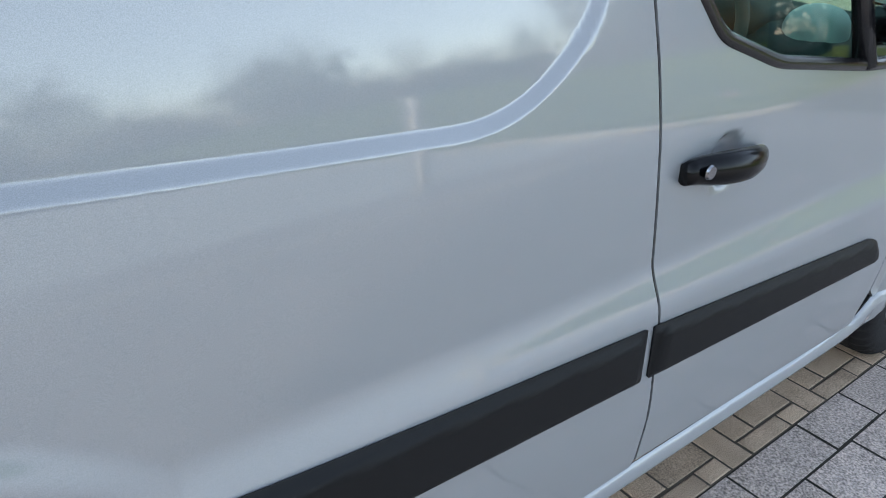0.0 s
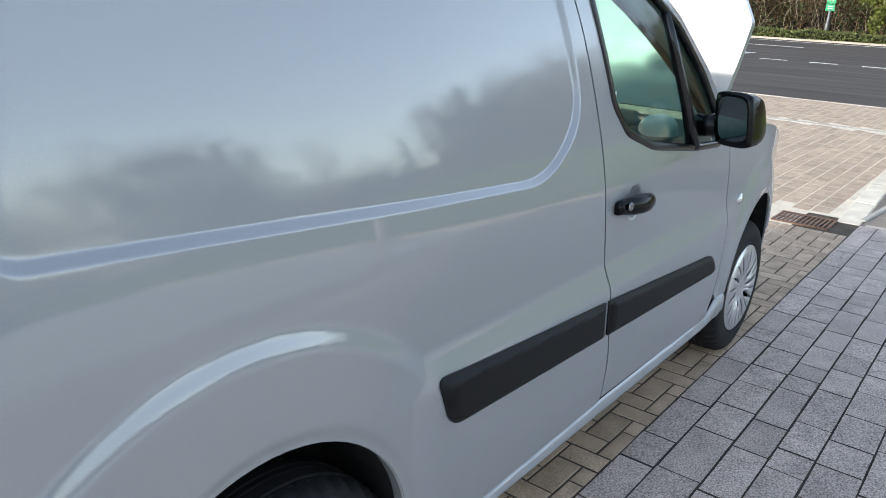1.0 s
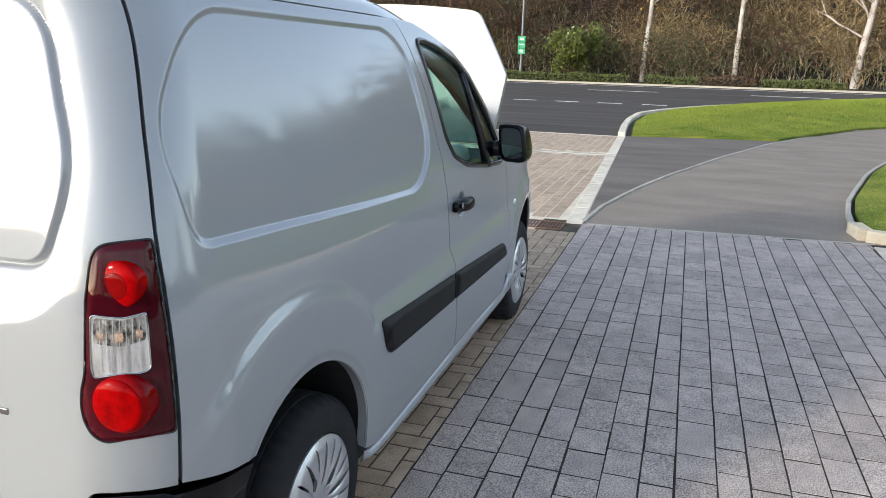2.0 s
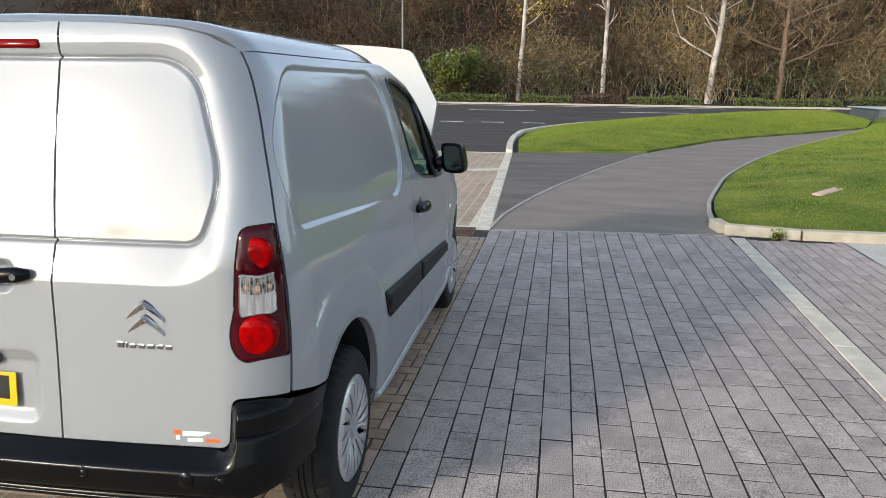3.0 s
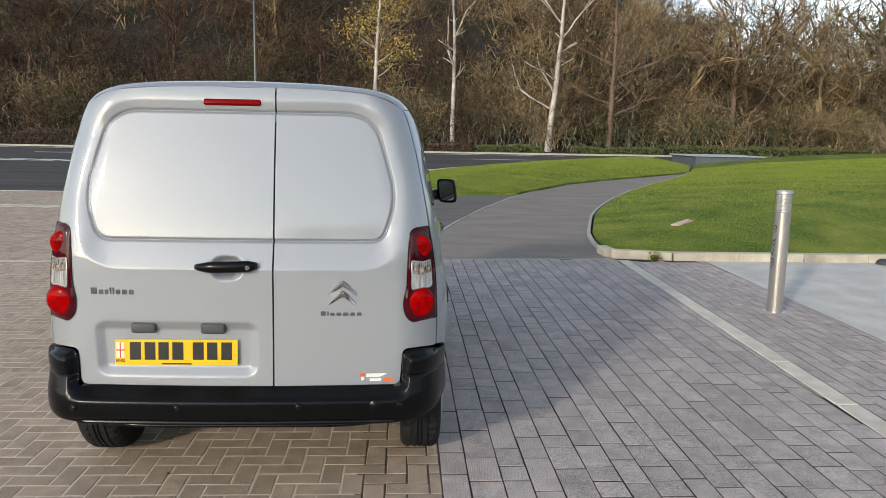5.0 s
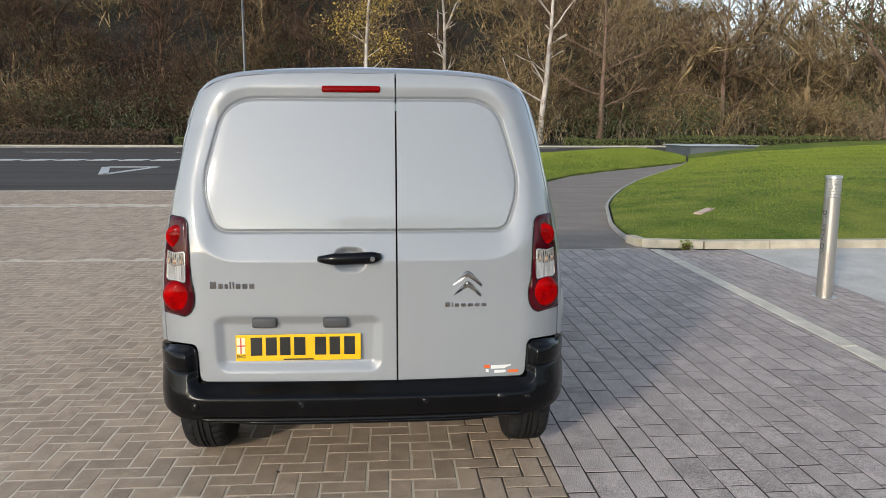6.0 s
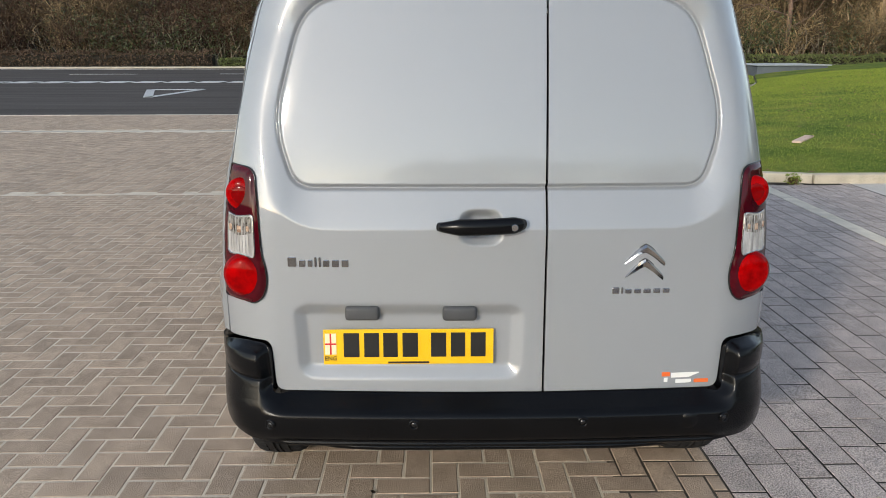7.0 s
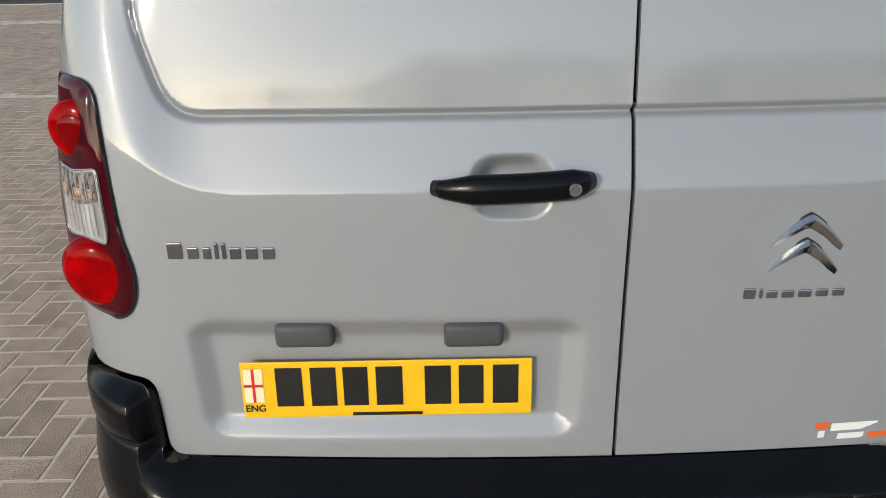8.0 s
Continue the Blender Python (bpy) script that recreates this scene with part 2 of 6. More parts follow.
SIGN_GREEN = surface("green_sign", (0.02, 0.30, 0.13), (0.03, 0.36, 0.16), 0.4, bump=0.0)
WALL_FAR = surface("far_pale_wall", (0.42, 0.41, 0.38), (0.55, 0.53, 0.50), 0.9, scale=0.5, fine=6, bump=0.1)
PANE_FAR = surface("far_window_pane", (0.04, 0.05, 0.06), (0.08, 0.09, 0.10), 0.1, scale=1.0, bump=0.0)
KIOSK = surface("grey_cladding", (0.075, 0.085, 0.10), (0.105, 0.12, 0.135), 0.6, scale=2, fine=40, bump=0.1)


# ---- mesh helpers ----


def big_mesh(name, verts, faces, material):
    """Many faces of one size, from numpy arrays."""
    v, f = np.asarray(verts, np.float32), np.asarray(faces, np.int32)
    me = bpy.data.meshes.new(name)
    me.vertices.add(len(v))
    me.vertices.foreach_set("co", v.ravel())
    k = f.shape[1]
    me.loops.add(f.size)
    me.loops.foreach_set("vertex_index", f.ravel())
    me.polygons.add(len(f))
    me.polygons.foreach_set("loop_start", np.arange(0, f.size, k, dtype=np.int32))
    me.update(calc_edges=True)
    me.materials.append(material)
    me.shade_flat()
    return new(name, me)


def world_of(ob):
    if ob.parent is None:
        return ob.matrix_basis.copy()
    return world_of(ob.parent) @ ob.matrix_parent_inverse @ ob.matrix_basis


def under(ob, parent, label=""):
    """Makes ob a part of parent, and leaves it where it stands."""
    ob.parent = parent
    ob.matrix_parent_inverse = world_of(parent).inverted()
    return tagged(ob, label)


def part(name, bm, material, parent, label="", smooth=False):
    me = bpy.data.meshes.new(name)
    bm.to_mesh(me)
    bm.free()
    me.materials.append(material)
    if smooth:
        me.shade_smooth()
    ob = new(name, me)
    if parent is not None:
        under(ob, parent, label)
    return ob


def empty(name, x, y, z=0.0):
    ob = new(name)
    ob.empty_display_size = 0.1
    ob.matrix_basis = Matrix.Translation((x, y, z))
    return ob


def box_bm(cx, cy, cz, sx, sy, sz, bevel=0.0, segments=2, m=None):
    bm = bmesh.new()
    bmesh.ops.create_cube(bm, size=1.0)
    for v in bm.verts:
        v.co = Vector((v.co.x * sx, v.co.y * sy, v.co.z * sz))
    if bevel:
        bmesh.ops.bevel(bm, geom=bm.edges[:], offset=bevel, segments=segments, affect="EDGES", profile=0.5)
    if m is not None:
        bm.transform(m)
    bm.transform(Matrix.Translation((cx, cy, cz)))
    return bm


def lathe_bm(profile, n=48, axis="z"):
    """Turns (radius, height) pairs round an axis through the origin."""
    bm = bmesh.new()
    rings = []
    for r, h in profile:
        ring = []
        for k in range(n):
            a = 2 * math.pi * k / n
            p = (r * math.cos(a), r * math.sin(a), h)
            ring.append(bm.verts.new(p if axis == "z" else (p[0], p[2], p[1])))
        rings.append(ring)
    for a, b in zip(rings, rings[1:]):
        for k in range(n):
            bm.faces.new((a[k], a[(k + 1) % n], b[(k + 1) % n], b[k]))
    return bm


def tube_bm(points, radius, n=8, closed=False):
    """A round bar along points; radius: one number, or one a point."""
    bm = bmesh.new()
    pts = [Vector(p) for p in points]
    rad = radius if isinstance(radius, (list, tuple)) else [radius] * len(pts)
    rings, side = [], None
    for k, p in enumerate(pts):
        a = pts[k - 1] if k or closed else p
        b = pts[(k + 1) % len(pts)] if k + 1 < len(pts) or closed else p
        way = (b - a).normalized()
        if side is None:
            side = way.orthogonal().normalized()
        side = (side - way * side.dot(way)).normalized()
        up = way.cross(side)
        rings.append([bm.verts.new(p + rad[k] * (math.cos(2 * math.pi * j / n) * side + math.sin(2 * math.pi * j / n) * up)) for j in range(n)])
    pairs = list(zip(rings, rings[1:])) + ([(rings[-1], rings[0])] if closed else [])
    for a, b in pairs:
        for j in range(n):
            bm.faces.new((a[j], a[(j + 1) % n], b[(j + 1) % n], b[j]))
    if not closed:
        bm.faces.new(rings[0][::-1])
        bm.faces.new(rings[-1])
    return bm


def smooth_curve(pairs):
    """A smooth function through (x, y) pairs, with no overshoot."""
    xs, ys = np.array([p[0] for p in pairs], float), np.array([p[1] for p in pairs], float)
    h, d = np.diff(xs), np.diff(ys) / np.diff(xs)
    m = np.r_[d[0], np.where(d[:-1] * d[1:] > 0, 2 * d[:-1] * d[1:] / np.where(np.abs(d[:-1] + d[1:]) < 1e-12, 1, d[:-1] + d[1:]), 0), d[-1]]

    def f(x):
        x = np.clip(np.asarray(x, float), xs[0], xs[-1])
        k = np.clip(np.searchsorted(xs, x, side="right") - 1, 0, len(h) - 1)
        t = (x - xs[k]) / h[k]
        return (1 + 2 * t) * (1 - t) ** 2 * ys[k] + t * (1 - t) ** 2 * h[k] * m[k] + t * t * (3 - 2 * t) * ys[k + 1] + t * t * (t - 1) * h[k] * m[k + 1]

    return f


def ease(t):
    t = np.clip(t, 0.0, 1.0)
    return t * t * (3 - 2 * t)


def outside(u, v, poly):
    """Signed distance of points from a closed outline: negative inside."""
    u, v = np.asarray(u, float), np.asarray(v, float)
    best, inside = np.full(u.shape, 1e9), np.zeros(u.shape, bool)
    for (ax, ay), (bx, by) in zip(poly, poly[1:] + poly[:1]):
        ex, ey = bx - ax, by - ay
        t = np.clip(((u - ax) * ex + (v - ay) * ey) / max(ex * ex + ey * ey, 1e-12), 0, 1)
        best = np.minimum(best, (u - ax - t * ex) ** 2 + (v - ay - t * ey) ** 2)
        cross = (ay > v) != (by > v)
        inside ^= cross & (u < (bx - ax) * (v - ay) / (by - ay if by != ay else 1e-12) + ax)
    return np.where(inside, -1.0, 1.0) * np.sqrt(best)


def rounded(poly, r, n=6):
    """The outline with its corners cut round."""
    out = []
    for k, p in enumerate(poly):
        p, a, b = Vector(p), Vector(poly[k - 1]), Vector(poly[(k + 1) % len(poly)])
        rr = r[k] if isinstance(r, (list, tuple)) else r
        rr = min(rr, (a - p).length * 0.49, (b - p).length * 0.49)
        p0, p1 = p + (a - p).normalized() * rr, p + (b - p).normalized() * rr
        for j in range(n + 1):
            t = j / n
            q = p0 * (1 - t) ** 2 + p * 2 * t * (1 - t) + p1 * t * t
            out.append((q.x, q.y))
    return out


def skin(name, outlines, place, material, parent, us, vs, label="", flange=0.012, flip=False):
    """A sheet over outlines in (u, v), bent to place(u, v) -> x, y, z; smooth normals, and a turned-in rim."""
    bm = bmesh.new()
    for outline in outlines:
        clean = [p for k, p in enumerate(outline) if (Vector(p) - Vector(outline[k - 1])).length > 1e-5]
        if sum(a[0] * b[1] - b[0] * a[1] for a, b in zip(clean, clean[1:] + clean[:1])) < 0:
            clean = clean[::-1]
        bm.faces.new([bm.verts.new((u, v, 0)) for u, v in clean])
    for axis, cuts in ((1, vs), (0, us)):
        for c in cuts:
            co, no = [0, 0, 0], [0, 0, 0]
            co[axis], no[axis] = float(c), 1.0
            bmesh.ops.bisect_plane(bm, geom=bm.verts[:] + bm.edges[:] + bm.faces[:], plane_co=co, plane_no=no, dist=1e-6)
    bmesh.ops.remove_doubles(bm, verts=bm.verts[:], dist=2e-5)
    bm.verts.index_update()
    uv = np.array([v.co[:2] for v in bm.verts])
    faces = [[v.index for v in f.verts] for f in bm.faces]
    rim = [(e.verts[0].index, e.verts[1].index) for e in bm.edges if len(e.link_faces) == 1]
    owner = {}
    for e in bm.edges:
        if len(e.link_faces) == 1:
            loop = e.link_loops[0]
            owner[(e.verts[0].index, e.verts[1].index)] = (loop.vert.index, loop.link_loop_next.vert.index)
    bm.free()
    p = np.stack(place(uv[:, 0], uv[:, 1]), 1)
    eps = 1.5e-3
    du = np.stack(place(uv[:, 0] + eps, uv[:, 1]), 1) - np.stack(place(uv[:, 0] - eps, uv[:, 1]), 1)
    dv = np.stack(place(uv[:, 0], uv[:, 1] + eps), 1) - np.stack(place(uv[:, 0], uv[:, 1] - eps), 1)
    nrm = np.cross(du, dv)
    nrm /= np.maximum(np.linalg.norm(nrm, axis=1, keepdims=True), 1e-12)
    if flip:
        nrm = -nrm
        faces = [f[::-1] for f in faces]
    verts, loops_n = list(map(tuple, p)), []
    for f in faces:
        loops_n += [tuple(nrm[i]) for i in f]
    if flange:
        low = {}
        for a, b in rim:
            a, b = owner[(a, b)]
            if flip:
                a, b = b, a
            for i in (a, b):
                if i not in low:
                    low[i] = len(verts)
                    verts.append(tuple(p[i] - flange * nrm[i]))
            q = (b, a, low[a], low[b])
            faces.append(q)
            e1, e2 = np.subtract(verts[q[1]], verts[q[0]]), np.subtract(verts[q[2]], verts[q[1]])
            fn = np.cross(e1, e2)
            fn = fn / max(np.linalg.norm(fn), 1e-12)
            loops_n += [tuple(fn)] * 4
    me = bpy.data.meshes.new(name)
    me.from_pydata(verts, [], faces)
    me.materials.append(material)
    me.shade_smooth()
    if len(me.loops) == len(loops_n):
        me.normals_split_custom_set(loops_n)
    ob = new(name, me)
    if parent is not None:
        under(ob, parent, label)
    return ob


def steps(a, b, d):
    n = max(1, int(round((b - a) / d)))
    return list(np.linspace(a, b, n + 1)[1:-1])


def flat_sheet(name, outline, z, thick, material):
    bm = bmesh.new()
    f = bm.faces.new([bm.verts.new((x, y, z)) for x, y in outline])
    if f.normal.z < 0 or f.calc_area() and f.normal.z < 0:
        f.normal_flip()
    f.normal_update()
    if f.normal.z < 0:
        bmesh.ops.reverse_faces(bm, faces=[f])
    r = bmesh.ops.extrude_face_region(bm, geom=[f])
    for v in [g for g in r["geom"] if isinstance(g, bmesh.types.BMVert)]:
        v.co.z -= thick
    bmesh.ops.recalc_face_normals(bm, faces=bm.faces[:])
    return part(name, bm, material, None)


# ---- ground ----
def quad_sheet(name, x0, y0, x1, y1, z, material, label, category):
    ob = flat_sheet(name, [(x0, y0), (x1, y0), (x1, y1), (x0, y1)], z, 0.02, material)
    return tagged(ob, label, category, kind="structure")


quad_sheet("ground", -600, -600, 600, 600, -0.035, ASPHALT_DARK, "dark open ground to the horizon", "ground")
EDGE_Y = -0.866
LINE_A, LINE_B = (-9.0, -3.12), (6.60, -3.54)


def line_y(x, off=0.0):
    return LINE_A[1] + (LINE_B[1] - LINE_A[1]) * (x - LINE_A[0]) / (LINE_B[0] - LINE_A[0]) - off


KERB_CURVE = [(6.62, -3.66), (6.95, -3.58), (7.5, -3.55), (8.2, -3.62), (9.2, -3.80), (10.5, -4.15), (12.0, -4.55), (13.8, -5.2), (16.0, -6.1), (18.8, -7.4), (21.6, -8.9), (25.0, -10.8), (28.0, -12.4), (30.8, -13.75)]
PATH_LEFT = [(6.62, -0.86), (7.6, -0.95), (9.0, -1.22), (10.5, -1.6), (13.2, -2.4), (16.16, -3.42), (19.0, -4.7), (21.6, -6.07), (24.1, -7.95), (26.8, -10.35), (30.6, -13.55)]
ISLAND = [(16.4, -0.62), (16.75, -2.0), (17.1, -3.75), (19.0, -4.75), (21.6, -6.12), (24.1, -8.0), (26.8, -10.4), (30.7, -13.7), (37.0, -16.2), (54.0, -20.0), (44.0, -13.0), (36.0, -6.3), (30.0, -2.7), (26.4, -1.2), (23.0, -0.55), (20.0, -0.42)]
quad_sheet("paving_bed_tan", -7, -0.46, 16.3, 16, -0.0016, SAND, "pale sand bed between tan blocks", "paving bed")
quad_sheet("paving_bed_edge", -7, EDGE_Y, 6.6, -0.46, -0.0022, SAND_DARK, "dark silted joints along the paving edge", "paving bed")
quad_sheet("paving_bed_far", 6.6, EDGE_Y, 16.3, -0.46, -0.0018, SAND, "pale sand bed between tan blocks", "paving bed")
tagged(flat_sheet("paving_bed_grey", [(-7, -4.582), (6.62, -4.722), (6.70, -3.62), (6.50, EDGE_Y), (-7, EDGE_Y)], -0.0017, 0.02, DIRT), "dark soil bed between grey blocks", "paving bed", kind="structure")
tagged(flat_sheet("path_asphalt", [(6.50, -0.86), (6.72, -3.7)] + KERB_CURVE[1:] + PATH_LEFT[::-1] + [(16.4, -0.5), (16.3, -0.45)], -0.004, 0.02, ASPHALT), "worn grey asphalt footpath", "path", kind="structure")
tagged(flat_sheet("dark_path", [(6.55, -0.875), (16.3, -0.50), (16.4, -0.62), (16.75, -2.0), (17.1, -3.75), (16.16, -3.42), (13.2, -2.4), (10.5, -1.6), (9.0, -1.22), (7.6, -0.95), (6.62, -0.88)], 0.001, 0.02, ASPHALT_MID), "darker asphalt patch between path and kerb", "path", kind="structure")
quad_sheet("road", 16.3, -14, 57.5, 60, -0.010, ASPHALT_DARK, "dark asphalt road with markings", "road")
tagged(flat_sheet("road_beyond", [(36, -14), (57.5, -14), (62.0, -60), (46, -60)], -0.011, 0.02, ASPHALT_DARK), "dark asphalt road", "road", kind="structure")
tagged(flat_sheet("pale_paving", [(-7, -16), (6.62, -16), (6.62, -4.72), (-7, -4.58)], -0.003, 0.02, PALE), "pale textured concrete paving", "paving", kind="structure")
tagged(flat_sheet("verge", [(57.5, 70), (57.5, -14), (62, -60), (160, -60), (160, 70)], 0.05, 0.05, SOIL), "rough green verge beyond the road", "verge", kind="structure")


def stone_row(name, points, width, z, thick, length, material, label):
    """Single stones laid end to end along a line: a thing with each stone its own part."""
    host = tagged(empty(name, points[0][0], points[0][1]), label, "kerb", kind="structure")
    pts = [Vector((x, y, 0)) for x, y in points]
    acc = [0.0]
    for a, b in zip(pts, pts[1:]):
        acc.append(acc[-1] + (b - a).length)

    def along(d):
        for k in range(len(pts) - 1):
            if d <= acc[k + 1] or k == len(pts) - 2:
                t = (d - acc[k]) / max(acc[k + 1] - acc[k], 1e-6)
                return pts[k].lerp(pts[k + 1], t)

    d = 0.0
    while d < acc[-1] - 0.05:
        e = min(acc[-1], d + length)
        a, b = along(d + 0.004), along(e - 0.004)
        way = (b - a).normalized()
        bm = box_bm(0, 0, 0, (b - a).length, width, thick, 0.008, 1)
        bm.transform(Matrix.Translation(((a.x + b.x) / 2, (a.y + b.y) / 2, z - thick / 2 + random.uniform(-0.002, 0.002))) @ Matrix.Rotation(math.atan2(way.y, way.x), 4, "Z"))
        part("kerb_stone", bm, material, host)
        d = e
    return host


stone_row("channel_line", [(-6.9, line_y(-6.9, 0.08)), (6.60, line_y(6.60, 0.08))], 0.155, 0.004, 0.10, 0.90, STONE, "flush pale stone line between the grey blocks")
stone_row("flush_kerb", [(6.45, -0.785), (16.3, -0.41)], 0.175, 0.004, 0.10, 0.90, STONE, "flush pale stone kerb beside the tan paving")
stone_row("island_kerb", [(16.3, -0.41), (18.5, -0.28), (21.0, -0.22), (24.0, -0.32), (26.4, -1.0), (30.0, -2.5), (36.0, -6.1), (44, -12.8), (54, -19.8)], 0.16, 0.09, 0.2, 0.9, STONE, "pale stone kerb round the grass island")
stone_row("lawn_kerb", [(6.66, -16.0), (6.66, -3.66), (6.76, -3.54), (7.25, -3.49)], 0.14, 0.105, 0.22, 0.9, KERB_DULL, "raised pale stone kerb along the lawn")
stone_row("path_edging", [(7.26, -3.49)] + [(x, y + 0.02) for x, y in KERB_CURVE[3:]], 0.055, 0.05, 0.2, 0.9, EDGING, "thin stone edging along the lawn")
stone_row("path_edging", [(x, y) for x, y in PATH_LEFT], 0.05, 0.012, 0.15, 0.9, EDGING, "thin flush concrete edging along the path")
stone_row("path_threshold", [(6.50, -0.90), (6.72, -3.60)], 0.05, 0.003, 0.12, 0.9, EDGING, "thin stone threshold before the path")
stone_row("stone_band", [(12.6, -0.45), (12.6, 16)], 0.11, 0.004, 0.1, 0.9, EDGING, "flush pale stone band across the tan paving")
stone_row("stone_band", [(16.22, -0.35), (16.22, 18)], 0.14, 0.004, 0.1, 0.9, STONE, "flush pale stone band at the road")
stone_row("far_kerb", [(57.6, 66), (57.6, -14), (61.9, -58)], 0.5, 0.12, 0.3, 1.8, surface("far_kerb_stone", (0.34, 0.31, 0.25), (0.47, 0.43, 0.36), 0.9, scale=2, fine=20, bump=0.2), "pale kerb on the far side of the road")

# road markings
marks = tagged(empty("road_marking", 30, 8), "worn white road markings", "road marking", kind="structure")


def mark(x0, y0, x1, y1, name="dash"):
    part(name, box_bm((x0 + x1) / 2, (y0 + y1) / 2, -0.004, abs(x1 - x0), abs(y1 - y0), 0.008), ROADPAINT, marks)


for k in range(16):
    y = 31.5 - 1.46 * k
    mark(33.2, y, 34.8, y - 1.12)
for k in range(9):
    y = 7.0 - 1.75 * k
    mark(30.3, y, 30.55, y - 0.95)
for k in range(9):
    y = 40 - 9 * k
    mark(44.6, y, 44.9, y - 4.0)
mark(54.5, 60, 54.75, -13)
give = [((22.9, 9.45), (27.5, 11.0)), ((27.5, 11.0), (27.5, 9.05)), ((27.5, 9.05), (22.9, 9.45))]
for a, b in give:
    va, vb = Vector((*a, 0)), Vector((*b, 0))
    way = vb - va
    bm = box_bm(0, 0, 0, way.length, 0.30 if abs(way.y) < abs(way.x) else 0.62, 0.008)
    bm.transform(Matrix.Translation(((va + vb) / 2) + Vector((0, 0, -0.004))) @ Matrix.Rotation(math.atan2(way.y, way.x), 4, "Z"))
    part("triangle_side", bm, ROADPAINT, marks)

# drain grating
drain = tagged(empty("drain_grating", 6.3, -0.45), "rusty iron drain grating set in the paving", "drain grating")
for y in (-0.30, -0.70):
    part("edge_bar", box_bm(6.28, y, 0.0, 0.34, 0.02, 0.016), RUST, drain)
for x in (6.11, 6.45):
    part("edge_bar", box_bm(x, -0.50, 0.0, 0.02, 0.42, 0.016), RUST, drain)
for k in range(11):
    part("grate_bar", box_bm(6.28, -0.335 - 0.033 * k, 0.0, 0.32, 0.014, 0.014), RUST, drain)
part("grate_cross_bar", box_bm(6.28, -0.5, -0.003, 0.016, 0.40, 0.010), RUST, drain)
# thin black plate in place of a hole: the pit's shade as colour
part("pit", box_bm(6.28, -0.5, -0.009, 0.33, 0.40, 0.004), VOID, drain)


# ---- the van ----
YC = 0.020
HUB_REAR, HUB_FRONT, HUB_Z = 0.66, 3.39, 0.322
ARCH_REAR, ARCH_FRONT = (0.600, 0.430, 0.352), (3.385, 0.40, 0.385)
SEAM = radians(56)
w_rear = smooth_curve([(0.2, 0.80), (0.30, 0.845), (0.45, 0.868), (0.6, 0.878), (0.82, 0.885), (1.0, 0.878), (1.11, 0.866), (1.22, 0.846), (1.35, 0.824), (1.44, 0.806), (1.57, 0.778), (1.67, 0.748), (1.74, 0.712), (1.78, 0.678), (1.81, 0.635), (1.835, 0.56), (1.86, 0.3)])
w_mid = smooth_curve([(0.2, 0.81), (0.26, 0.864), (0.32, 0.895), (0.40, 0.910), (0.55, 0.917), (0.72, 0.916), (0.86, 0.912), (0.95, 0.912), (1.05, 0.909), (1.16, 0.896), (1.3, 0.869), (1.45, 0.834), (1.6, 0.788), (1.7, 0.744), (1.76, 0.697), (1.80, 0.645), (1.83, 0.55), (1.86, 0.3)])
x_back = smooth_curve([(0.3, -0.036), (0.5, -0.030), (0.7, -0.018), (0.9, -0.009), (1.06, -0.005), (1.2, 0.006), (1.4, 0.038), (1.6, 0.082), (1.75, 0.122), (1.86, 0.165)])
roof_z = smooth_curve([(0.0, 1.853), (0.3, 1.847), (0.5, 1.834), (0.6, 1.814), (0.66, 1.784), (0.70, 1.742), (0.735, 1.70), (0.76, 1.66)])
BOW, CORNER = 0.05, 0.24

SIDE_PANEL = [(0.225, 1.205), (1.475, 1.139), (1.660, 1.275), (1.605, 1.62), (1.50, 1.692), (0.45, 1.695), (0.315, 1.63), (0.195, 1.46)]
REAR_PANEL = [(0.660, 1.362), (0.564, 1.714), (-0.558, 1.714), (-0.658, 1.362), (-0.598, 1.177), (0.600, 1.177)]
REAR_CREASE = [(0.732, 1.365), (0.622, 1.774), (-0.620, 1.774), (-0.730, 1.365), (-0.655, 1.055), (0.655, 1.055)]


def corner(z):
    """The rear corner's arc at a height: where it begins, its first angle and its centre."""
    w, r = w_rear(z), CORNER - 0.10 * ease((z - 1.6) / 0.25)
    a0 = np.arctan(2 * BOW * (w - r))
    yc = w - r * (1 - np.sin(a0))
    xe = x_back(z) + BOW * yc * yc
    return yc, a0, r, xe + r * np.cos(a0), yc - r * np.sin(a0)


